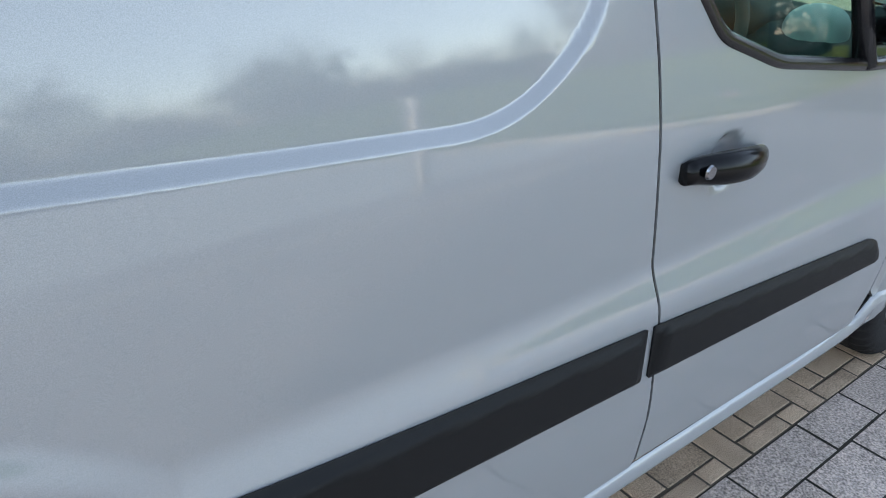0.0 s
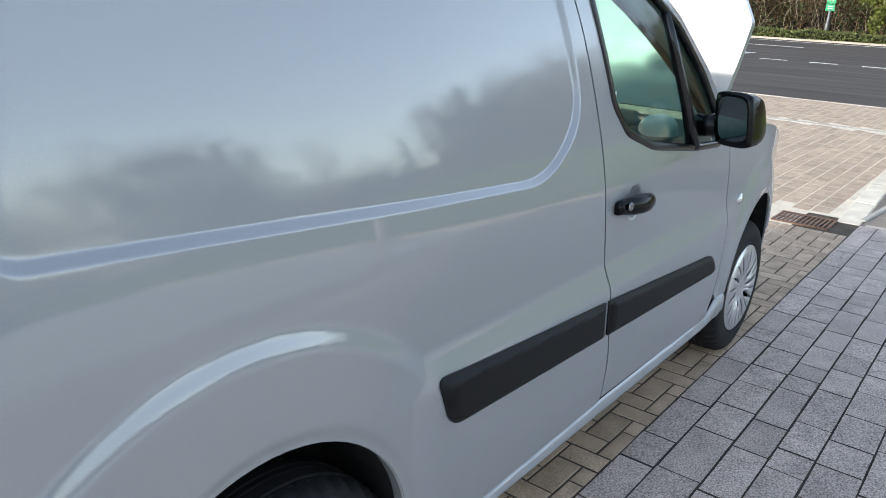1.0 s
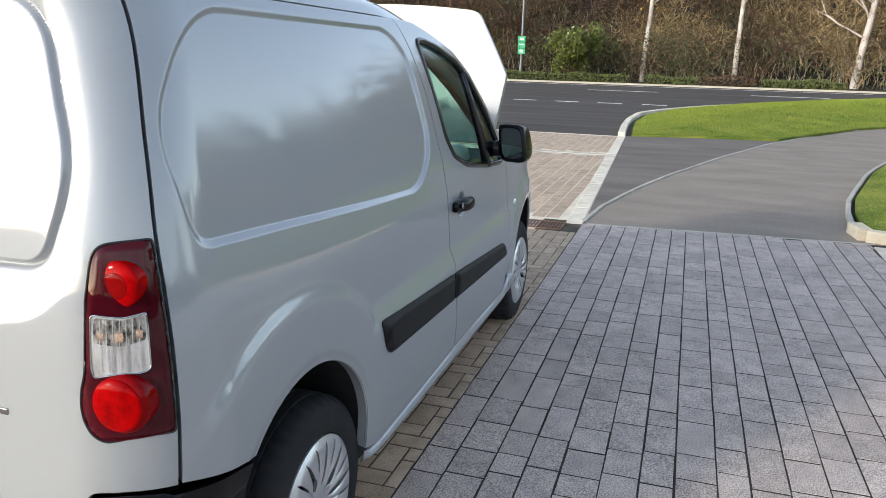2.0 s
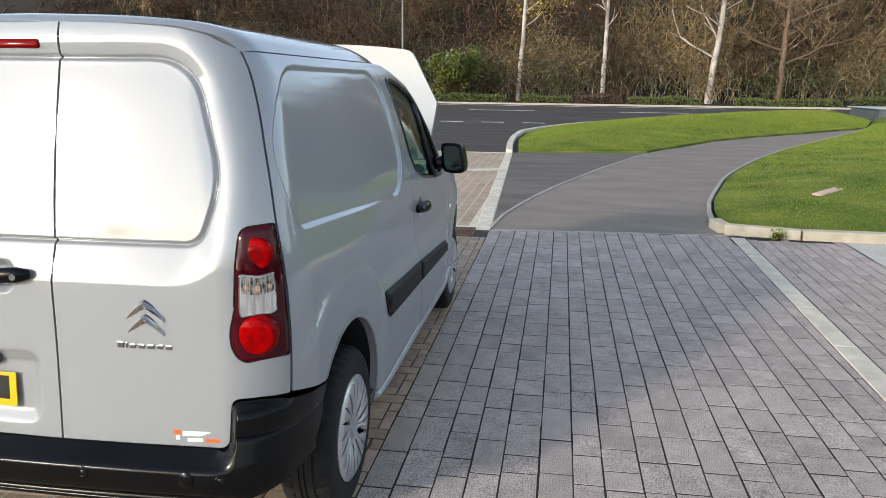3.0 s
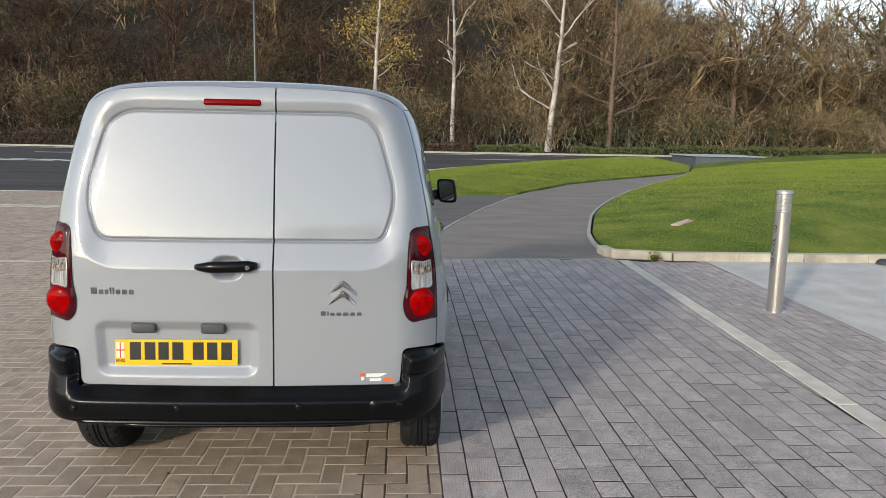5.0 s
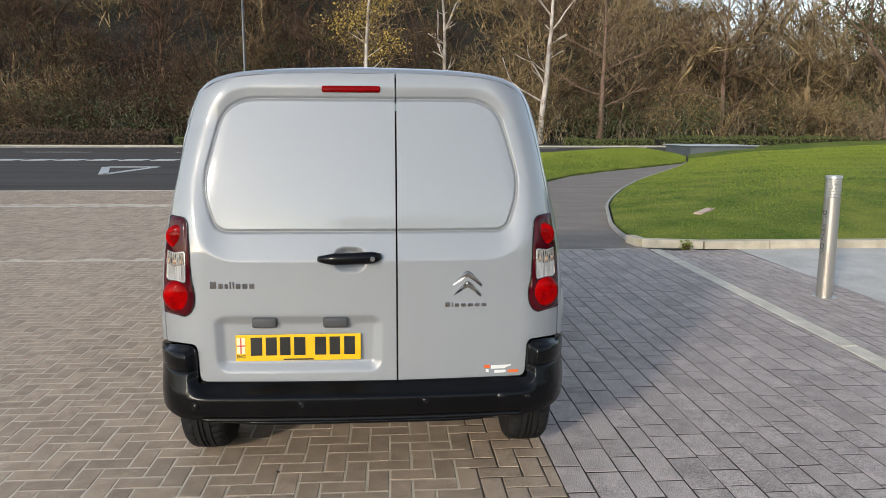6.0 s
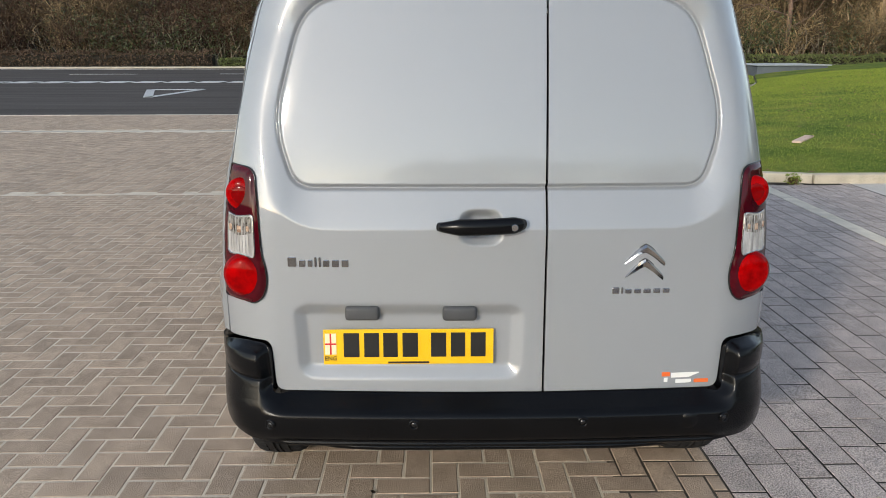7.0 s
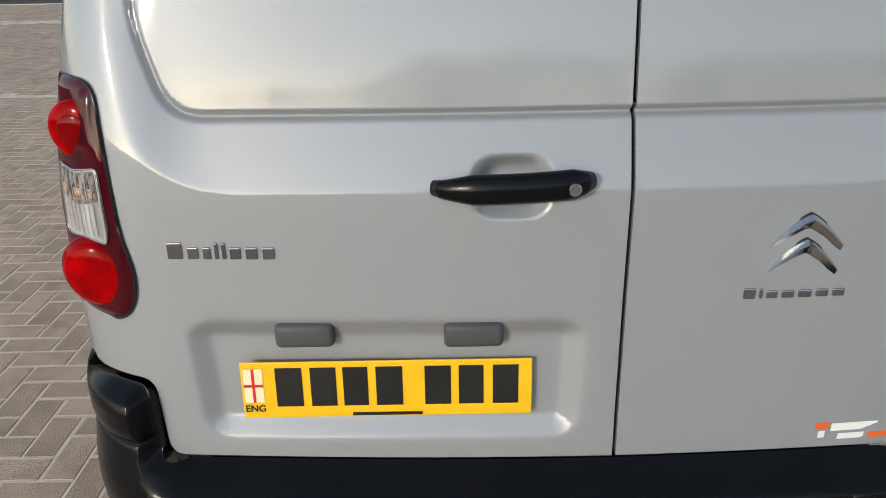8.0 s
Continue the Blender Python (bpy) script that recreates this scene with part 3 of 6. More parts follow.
def side_out(x, z):
    """Half width of the body at x and z."""
    yc, a0, r, cx, cy = corner(z)
    t = ease((x - 0.15) / 1.0)
    w = w_rear(z) * (1 - t) + w_mid(z) * t
    back = np.clip(cx - x, 0, r * 0.999)
    w = w - (r - np.sqrt(r * r - back * back))
    w = w - 0.30 * np.clip((x - 2.95) / 1.4, 0, 1) ** 2.6 - 0.10 * np.clip((x - 2.2) / 0.9, 0, 1.4) ** 1.6 * np.clip((z - 1.12) / 0.5, 0, 1)
    low = 1 - ease((z - 0.745) / 0.10)
    flare = low * ease((x - 0.80) / 0.25) * (1 - 0.5 * ease((x - 2.7) / 0.3))
    flare = np.maximum(flare, 0.68 * (1 - ease((np.hypot(x - 0.575, z - 0.42) - 0.540) / 0.055)))
    flare = np.maximum(flare, 1 - ease((np.hypot(x - ARCH_FRONT[0], (z - ARCH_FRONT[1]) * 0.93) - 0.43) / 0.12))
    w = w + 0.022 * flare * ease((x - 0.09) / 0.16)
    for ax, az, ar in (ARCH_REAR, ARCH_FRONT):
        d = np.hypot(x - ax, z - az)
        w = w - 0.006 * (1 - ease((d - ar - 0.005) / 0.03))
    d = outside(x, z, SIDE_ROUND)
    w = w - 0.0125 * 0.5 * (np.sqrt(((0.012 - d) / 0.0150) ** 2 + 0.010) - np.sqrt(((0.012 - d) / 0.0150 - 1) ** 2 + 0.010) + 1)
    # door handle cup and window shelf
    d = np.hypot((x - 1.975) / 0.055, (z - 0.992) / 0.060)
    w = w - 0.022 * ease((1.0 - d) / 0.55)
    return w


SIDE_ROUND = rounded(SIDE_PANEL, [0.05, 0.10, 0.10, 0.09, 0.10, 0.14, 0.10, 0.16])
REAR_ROUND = rounded(REAR_PANEL, [0.10, 0.13, 0.13, 0.10, 0.05, 0.05], 10)
CREASE_ROUND = rounded(REAR_CREASE, [0.14, 0.22, 0.22, 0.14, 0.16, 0.16], 12)
CUP_PLATE = rounded([(-0.066, 0.594), (0.605, 0.594), (0.617, 0.80), (0.587, 0.822), (-0.043, 0.822), (-0.073, 0.80)], 0.05)


def plan(s, z):
    """The body's outline round the back at a height: s runs along it from the middle of the back."""
    k = np.sign(s) + (s == 0)
    a = np.abs(s)
    yc, a0, r, cx, cy = corner(z)
    ang = a0 + (a - yc) / r
    flat = a <= yc
    turn = (~flat) & (ang <= math.pi / 2)
    x = np.where(flat, x_back(z) + BOW * a * a, cx - r * np.cos(np.minimum(ang, math.pi / 2)))
    y = np.where(flat, a, cy + r * np.sin(np.minimum(ang, math.pi / 2)))
    far = np.clip((ang - math.pi / 2) * r, 0, None)
    x = x + far
    ahead = ~(flat | turn)
    y = np.where(ahead, w_rear(z) + far * 0.02, y)
    return x, k * y


def seam_s(z):
    yc, a0, r, cx, cy = corner(z)
    return yc + r * (SEAM - a0)


def rear_place(lift=0.0):
    def place(s, z):
        x, y = plan(s, z)
        inner, outer = outside(s, z, REAR_ROUND), outside(s, z, CREASE_ROUND)
        soft = 0.004 + 0.022 * ease((z - 1.07) / 0.12)
        q = 0.5 * (-outer + np.sqrt(outer * outer + soft * soft))
        g = 0.5 * (inner + np.sqrt(inner * inner + 1.4e-4))
        deep = 0.033 * q / (q + g) * ease((0.06 - outer) / 0.05)
        deep = deep - 0.0055 * ease((0.001 - inner) / 0.010) + 0.0105 * np.exp(-((inner - 0.0045) / 0.0055) ** 2)
        wall = (0.004 - outside(s, z, CUP_PLATE)) / 0.036
        deep = deep + 0.0105 * (wall + np.sqrt(wall * wall + 0.03) - (wall - 1) - np.sqrt((wall - 1) ** 2 + 0.03))
        d = (np.abs((s - 0.056) / 0.072) ** 3 + np.abs((z - 1.060) / 0.056) ** 3) ** (1 / 3)
        deep = deep + 0.036 * ease((1.0 - d) / 0.62)
        return x + deep - lift, y + YC, z

    return place


def side_place(sign, lift=0.0):
    def place(x, z):
        return x, YC + sign * (side_out(x, z) + lift), z + 0 * x

    return place


def arc_points(ax, az, ar, a, b, n=24):
    return [(ax + ar * math.cos(radians(a + (b - a) * k / n)), az + ar * math.sin(radians(a + (b - a) * k / n))) for k in range(n + 1)]


def seam_x(z):
    yc, a0, r, cx, cy = corner(z)
    return float(cx - r * math.cos(SEAM))


van = tagged(empty("panel_van", 1.9, YC), "silver panel van with raised bonnet parked on block paving", "van")
Z_TOP, GAP = 1.74, 0.007
door_edge = smooth_curve([(0.36, 1.866), (0.5, 1.866), (0.6, 1.853), (0.735, 1.833), (0.86, 1.814), (1.01, 1.786), (1.13, 1.768), (1.3, 1.742), (1.5, 1.706), (1.7, 1.65), (1.76, 1.63)])


def side_outline():
    """Load-side panel: from the rear seam to the cab door, over the rear wheel."""
    ax, az, ar = ARCH_REAR
    pts = [(seam_x(z) + GAP, z) for z in np.linspace(0.702, Z_TOP, 26)][::-1]
    pts += [(ax - math.sqrt(ar * ar - (0.660 - az) ** 2), 0.660)]
    a0 = math.degrees(math.asin((0.660 - az) / ar))
    pts += arc_points(ax, az, ar, 180 - a0, 8)[1:]
    pts += [(ax + ar, 0.36), (1.03, 0.352), (1.864 - GAP, 0.372)]
    pts += [(float(door_edge(z)) - GAP / 2, z) for z in np.linspace(0.39, Z_TOP, 26)]
    return pts


# window outline of the cab door, and its front edge
WINDOW = [(1.770, 1.660), (1.785, 1.55), (1.822, 1.39), (1.846, 1.29), (1.92, 1.205), (2.10, 1.146), (2.45, 1.102), (2.70, 1.088), (2.735, 1.135), (2.58, 1.335), (2.38, 1.500), (2.20, 1.592), (2.0, 1.646), (1.86, 1.668)]
FRONT_EDGE = [(2.80, 1.085), (2.835, 0.98), (2.868, 0.82), (2.868, 0.68), (2.85, 0.56), (2.83, 0.46), (2.80, 0.40)]


def door_outlines():
    left = [(float(door_edge(z)) + GAP / 2, z) for z in np.linspace(Z_TOP, 0.385, 32)]
    w = WINDOW
    low_rear = [p for p in left if p[1] <= w[2][1] + 1e-9]
    upper_left = [p for p in left if p[1] > w[2][1]]
    cut = (float(door_edge(w[2][1])) + GAP / 2, w[2][1])
    lower = [cut] + low_rear + [(2.80, 0.365)] + FRONT_EDGE[::-1] + [(2.80, 1.10), w[8], w[7], w[6], w[5], w[4], w[3], w[2]]
    upper = upper_left + [cut, w[2], w[1], w[0], w[13], w[12], w[11], w[10], w[9], w[8], (2.80, 1.10), (2.84, 1.13), (2.62, 1.37), (2.40, 1.535), (2.20, 1.635), (1.98, 1.70), (1.84, 1.735), (1.74, 1.74)]
    return [lower, upper]


def build_side(sign, fine):
    du = 0.011 if fine else 0.06
    flip = sign > 0
    us = sorted(steps(0.1, 1.86, du) + ([0.19 + 0.0045 * k for k in range(30)] + [1.49 + 0.0045 * k for k in range(46)] if fine else []))
    vs = steps(0.36, 1.74, du) + ([1.118 + 0.0022 * k for k in range(50)] + [1.62 + 0.0045 * k for k in range(19)] if fine else [])
    vs = sorted(vs)
    skin("load_side_panel", [side_outline()], side_place(sign), SILVER, van, us, vs, "silver side panel with a pressed recess", flange=0.035, flip=flip)
    door = skin("cab_door", door_outlines(), side_place(sign), SILVER, van, steps(1.56, 2.86, du), steps(0.36, 1.7, du), "silver cab door", flange=0.035, flip=flip)
    # black tube sunk in the gap, added so the seam looks deep and shaded
    seal = [(float(door_edge(z)), YC + sign * (float(side_out(np.array([float(door_edge(z))]), np.array([z]))[0]) - 0.0065), float(z)) for z in np.linspace(0.40, 1.73, 40)]
    part("door_seal", tube_bm(seal, 0.0042, 6), GLOSS_BLACK, door, "black tube added in the door gap as its shade", True)
    # front wing
    ax, az, ar = ARCH_FRONT
    wing = [(2.807, 1.085)] + [(x + 0.006, z) for x, z in FRONT_EDGE[1:-1]] + [(2.89, 0.42)] + [(ax - math.sqrt(ar * ar - (0.42 - az) ** 2), 0.42)]
    wing += arc_points(ax, az, ar, 176, 20, 26)[1:] + [(4.12, 0.62), (4.05, 0.88), (3.80, 1.0), (3.45, 1.085), (3.12, 1.13), (2.86, 1.145)]
    skin("front_wing", [wing], side_place(sign), SILVER, van, steps(2.8, 4.15, du * 1.3), steps(0.38, 1.15, du * 1.3), "silver front wing", flip=flip)
    # sill under the doors
    sill = [(0.955, 0.345), (0.955, 0.305), (2.93, 0.300), (2.99, 0.35), (2.97, 0.430), (2.91, 0.430), (2.80, 0.364), (1.84, 0.371), (1.10, 0.350)]
    def ledge(x, z):
        d = np.clip(-outside(x, z, sill), 0, None)
        return x, YC + sign * (side_out(x, z) - 0.004 + 0.020 * np.sqrt(np.clip(d / 0.028, 0, 1))), z

    skin("sill", [sill], ledge, SILVER, van, steps(0.95, 3.0, du * 2), steps(0.30, 0.43, 0.006), "silver sill", flip=flip)
    # side glass: one pane in the door, a quarter light before it
    pane = WINDOW[:6] + [(2.43, 1.104), (2.27, 1.558)] + WINDOW[11:]
    quarter = [(2.47, 1.100)] + WINDOW[7:11] + [(2.31, 1.540)]
    for shape in (pane, quarter):
        g = skin("side_window", [rounded(shape, 0.02, 3)], side_place(sign, -0.012), GLASS_CAB, door, steps(1.6, 2.75, 0.1), steps(1.1, 1.7, 0.1), "clear glass", flange=0.0, flip=flip)
        g.visible_shadow = False
    trim = WINDOW
    ring = [Vector((float(side_place(sign, -0.006)(np.array([u]), np.array([v]))[k][0]) for k in range(3))) for u, v in rounded(trim, 0.03, 4)]
    part("window_seal", tube_bm(ring, 0.014, 8, True), GLOSS_BLACK, door, "black rubber window seal", True)
    bar = [Vector((float(side_place(sign, -0.008)(np.array([u]), np.array([v]))[k][0]) for k in range(3))) for u, v in ((2.45, 1.100), (2.40, 1.25), (2.34, 1.41), (2.29, 1.555))]
    part("window_bar", tube_bm(bar, [0.024, 0.020, 0.017, 0.015], 8), GLOSS_BLACK, door, "black window bar", True)
    # rubbing strips, one on the load side and one on the door
    for outline, host in (([(1.018, 0.779), (1.80, 0.730), (1.808, 0.614), (1.066, 0.645)], van), ([(1.818, 0.729), (2.685, 0.665), (2.742, 0.633), (2.752, 0.575), (1.828, 0.613)], door)):
        poly = rounded(outline, [0.035, 0.006, 0.006, 0.045] if host is van else [0.006, 0.04, 0.03, 0.02, 0.006])

        def bulge(x, z, poly=poly):
            d = -outside(x, z, poly)
            return x, YC + sign * (side_out(x, z) + 0.004 + 0.014 * ease((d + 0.002) / 0.022)), z

        skin("rubbing_strip", [poly], bulge, STRIP, host, steps(0.99, 2.76, 0.03), steps(0.58, 0.82, 0.009), "matt black plastic strip", flange=0.006, flip=flip)
    # pull handle
    hx, hz = 1.960, 1.005
    base = float(side_out(np.array([1.84]), np.array([1.0]))[0])
    pts = []
    for k in range(13):
        t = k / 12
        x = 1.842 + 0.228 * t
        bow = math.sin(math.pi * min(1.0, max(0.0, (t - 0.12) / 0.88)))
        pts.append(Vector((x, YC + sign * (base + 0.010 + 0.026 * bow), hz - 0.004 + 0.004 * math.sin(math.pi * t) - 0.006 * t)))
    grip = tube_bm(pts, [0.012 + 0.012 * math.sin(math.pi * min(1, (k + 1.3) / 14)) for k in range(13)], 12)
    for v in grip.verts:
        v.co.z = hz + (v.co.z - hz) * 1.25
    part("door_handle", grip, PLASTIC, door, "black plastic pull handle", True)
    ring = lathe_bm([(0.0, 0.004), (0.011, 0.004), (0.013, 0.0)], 20, "y")
    ring.transform(Matrix.Translation((1.872, YC + sign * (base + 0.036), hz + 0.002)) @ Matrix.Diagonal((1, sign, 1, 1)))
    part("key_lock", ring, DARK_CHROME, door, "round dark chrome key lock")
    # side repeater
    lamp = lathe_bm([(0.0, 0.012), (0.018, 0.010), (0.026, 0.004), (0.028, 0.0)], 24, "y")
    lamp.transform(Matrix.Translation((3.035, YC + sign * float(side_out(np.array([3.035]), np.array([0.822]))[0]), 0.822)) @ Matrix.Diagonal((1.3, sign, 0.8, 1)))
    part("side_repeater", lamp, LENS_CLEAR, van, "small clear indicator lamp", True)
    return door


def build_mirror(sign, door):
    """Door mirror: black shell with a glass that faces back."""
    bm = bmesh.new()
    bmesh.ops.create_cube(bm, size=1.0)
    bmesh.ops.subdivide_edges(bm, edges=bm.edges[:], cuts=7, use_grid_fill=True)
    for v in bm.verts:
        p = v.co * 2
        d = (abs(p.y) ** 4 + abs(p.z) ** 4) ** 0.25
        m = max(abs(p.y), abs(p.z))
        k = m / d if d > 1e-6 else 1
        y, z = p.y * (0.35 + 0.65 * k), p.z * (0.35 + 0.65 * k)
        f = 0.5 * (p.x + 1)
        shrink = 1 - 0.42 * f ** 2.4
        v.co = Vector((0.135 * f - 0.026, y * 0.068 * shrink + 0.012 * z, z * 0.089 * shrink))
    at = Matrix.Translation((2.475, YC + sign * 1.020, 1.213)) @ Matrix.Diagonal((1, -sign, 1, 1)) @ pose(0, 0, 0, 0, 0, -15)
    bm.transform(at)
    bmesh.ops.recalc_face_normals(bm, faces=bm.faces[:])
    shell = part("door_mirror", bm, PLASTIC, van, "black plastic door mirror", True)
    gb = bmesh.new()
    outline = rounded([(-0.054, -0.071), (0.054, -0.071), (0.054, 0.073), (-0.054, 0.073)], 0.037, 6)
    gb.faces.new([gb.verts.new((-0.0285, y + 0.012 * z / 0.089, z)) for y, z in outline])
    gb.transform(at)
    gb.faces.ensure_lookup_table()
    gb.normal_update()
    if gb.faces[0].normal.x > 0:
        bmesh.ops.reverse_faces(gb, faces=gb.faces[:])
    part("mirror_glass", gb, MIRROR, shell, "rear-facing mirror glass")
    arm = tube_bm([(2.50, YC + sign * 0.85, 1.17), (2.50, YC + sign * 0.91, 1.175), (2.50, YC + sign * 0.965, 1.185)], [0.045, 0.036, 0.045], 10)
    for v in arm.verts:
        v.co.x = 2.51 + (v.co.x - 2.50) * 0.9
    part("mirror_arm", arm, PLASTIC, shell, "", True)


def rear_outline(sign):
    """One rear door: from the meeting line round the corner to the side seam."""
    meet = -0.138
    lo = meet + (GAP / 2 if sign > 0 else -GAP / 2)
    rim = [(lo, 0.549)] + [(sign * s, z) for s, z in rounded([(0.55, 0.551), (0.682, 0.551), (0.693, 0.708), (0.78, 0.708)], [0, 0.030, 0.030, 0], 7)]
    out = list(rim)
    for z in np.linspace(0.700, 1.745, 34):
        out.append((sign * float(seam_s(z)), float(z)))
    top = float(abs(out[-1][0]))
    for y in np.linspace(top - 0.02, 0.0, 18):
        zz = float(roof_z(y)) - 0.028
        if zz > 1.75:
            out.append((sign * float(y), min(zz, 1.826)))
    out = [p for p in out if (p[0] - lo) * sign >= -1e-9]
    tail = float(min(1.826, roof_z(abs(lo)) - 0.028))
    if sign < 0:
        out.append((lo, tail))
    else:
        out += [(-0.06, 1.8255), (lo, tail)]
    return out


def build_rear():
    fine_v = sorted(steps(0.55, 1.83, 0.0065) + [1.1585 + 0.0027 * k for k in range(14)] + [1.045, 1.052, 1.064] + [1.697 + 0.0027 * k for k in range(13)])
    doors = []
    for sign in (1, -1):
        us = steps(-0.13, 0.93, 0.0048) if sign > 0 else steps(-0.93, -0.13, 0.0048)
        us = sorted(us + [sign * (0.545 + 0.0034 * k) for k in range(38)])
        doors.append(skin("rear_door", [rear_outline(sign)], rear_place(), SILVER, van, us, fine_v, "silver rear door, shut", flip=True, flange=0.02))
    return doors


def build_roof():
    def place(x, a):
        x, a = np.asarray(x, float), np.asarray(a, float)
        w = side_out(x, np.full_like(x, Z_TOP)) - 0.001
        y = a * w
        z = roof_z(np.abs(a) * 0.698)
        back = x_back(1.80) + BOW * y * y
        z = z - 0.045 * (1 - np.clip((x - back + 0.012) / 0.10, 0, 1)) ** 2 - 0.085 * np.clip((x - 1.45) / 0.62, 0, 1) ** 2
        return x, YC + y, z

    outline = [(seam_x(1.74) + 0.004, -1.0), (0.185, -0.86), (0.158, -0.5), (0.146, 0.0), (0.158, 0.5), (0.185, 0.86), (seam_x(1.74) + 0.004, 1.0), (1.90, 1.0), (1.99, 0.85), (2.045, 0.4), (2.06, 0), (2.045, -0.4), (1.99, -0.85), (1.90, -1.0)]
    skin("roof_panel", [outline], place, SILVER, van, steps(0.1, 2.3, 0.04), steps(-1, 1, 0.03), "silver roof panel", flange=0.02)


RIM = []


def build_bumper():
    """Black rear bumper, from one wheel arch round to the other."""
    thick = smooth_curve([(0.30, -0.05), (0.372, 0.012), (0.384, 0.034), (0.392, 0.054), (0.398, 0.0625), (0.404, 0.0645), (0.409, 0.0615), (0.414, 0.0615), (0.421, 0.0675), (0.434, 0.0740), (0.46, 0.0785), (0.486, 0.0795), (0.498, 0.0780), (0.5065, 0.0725), (0.514, 0.0605), (0.524, 0.0415), (0.535, 0.021), (0.545, 0.004), (0.556, -0.01), (0.8, -0.02)])
    block = smooth_curve([(0.30, -0.05), (0.38, 0.035), (0.41, 0.060), (0.45, 0.0735), (0.488, 0.0760), (0.515, 0.0735), (0.545, 0.0655), (0.572, 0.0575), (0.590, 0.0520), (0.5965, 0.0490), (0.601, 0.0440), (0.6055, 0.0480), (0.613, 0.0520), (0.635, 0.0560), (0.660, 0.0555), (0.679, 0.0490), (0.692, 0.0370), (0.700, 0.021), (0.709, 0.004), (0.73, -0.002)])

    def place(s, z):
        a = np.abs(s)
        t = ease((a - 0.635) / 0.075)
        up = block(z) * (1 - 0.70 * ease((a - 0.72) / 0.22)) - 0.002 * ease((a - 0.85) / 0.2)
        d = thick(z) * (1 - t) + up * t
        d = d * (1 - 0.80 * t * (1 - ease(-outside(s, z, RIM) / 0.022)) * ease((z - 0.53) / 0.05) * (a < 0.86))
        eps = 1e-3
        zz = np.full_like(z, 0.56)
        x, y = plan(s, zz)
        x1, y1 = plan(s + eps, zz)
        x0, y0 = plan(s - eps, zz)
        tx, ty = x1 - x0, y1 - y0
        n = np.hypot(tx, ty)
        return x - d * ty / n, YC + y + d * tx / n, z

    yc, a0, r, cx, cy = corner(np.array(0.56))
    s90 = float(yc + r * (math.pi / 2 - a0))
    ax, az, ar = ARCH_REAR

    def end_s(z):
        return s90 + (ax - math.sqrt(max(0.0, ar * ar - max(0.0, z - az) ** 2)) - float(cx))

    half = [(0.0, 0.372), (0.55, 0.375), (0.60, 0.392), (0.74, 0.408), (0.84, 0.440), (s90 - 0.04, 0.478), (end_s(0.5) - 0.065, 0.508), (end_s(0.54) - 0.025, 0.542)]
    half += [(end_s(z), z) for z in np.linspace(0.57, 0.648, 7)] + [(float(seam_s(0.70)) + 0.02, 0.684), (float(seam_s(0.70)), 0.688)]
    half += rounded([(0.78, 0.703), (0.697, 0.703), (0.686, 0.547), (0.55, 0.547)], [0, 0.030, 0.030, 0], 7) + [(0.0, 0.546)]
    outline = half + [(-s, z) for s, z in half[::-1]]
    RIM.extend(outline)
    b = skin("rear_bumper", [outline], place, PLASTIC, van, sorted(steps(-1.1, 1.1, 0.025) + [k * (0.640 + 0.0034 * j) for k in (-1, 1) for j in range(36)]), steps(0.37, 0.735, 0.0038), "black plastic rear bumper", flange=0.05, flip=True)
    # lower lip, parking sensors and the towing-eye cap
    lip = [(-0.078 + 0.05 * abs(k / 12) ** 6, YC + 0.585 * k / 12, 0.391) for k in range(-12, 13)]
    part("bumper_lip", tube_bm(lip, 0.010, 8), PLASTIC, b, "", True)
    for y, z in ((0.680, 0.470), (0.255, 0.479), (-0.248, 0.484), (-0.674, 0.484)):
        px, py, pz = [float(c[0]) for c in place(np.array([y]), np.array([z]))]
        way = pose(px - 0.001, py, pz, 0, 0, -28 * (y / 0.69) if abs(y) > 0.5 else 0)
        ring = lathe_bm([(0.0105, 0.0), (0.0115, 0.003), (0.016, 0.003), (0.018, -0.002)], 24)
        ring.transform(way @ pose(0, 0, 0, 0, -90, 0))
        sensor = part("parking_sensor", ring, PLASTIC, b, "round parking sensor", True)
        eye = lathe_bm([(0.0, 0.0022), (0.008, 0.002), (0.0095, -0.002)], 20)
        eye.transform(way @ pose(0, 0, 0, 0, -90, 0))
        part("sensor_face", eye, GLOSS_BLACK, sensor, "", True)
    px, py, pz = [float(c[0]) for c in place(np.array([-0.570]), np.array([0.479]))]
    cap = lathe_bm([(0.0, 0.0025), (0.024, 0.0022), (0.027, -0.001)], 28)
    cap.transform(pose(px, py, pz, 0, -90, -4))
    part("towing_eye_cap", cap, PLASTIC, b, "round towing-eye cover", True)


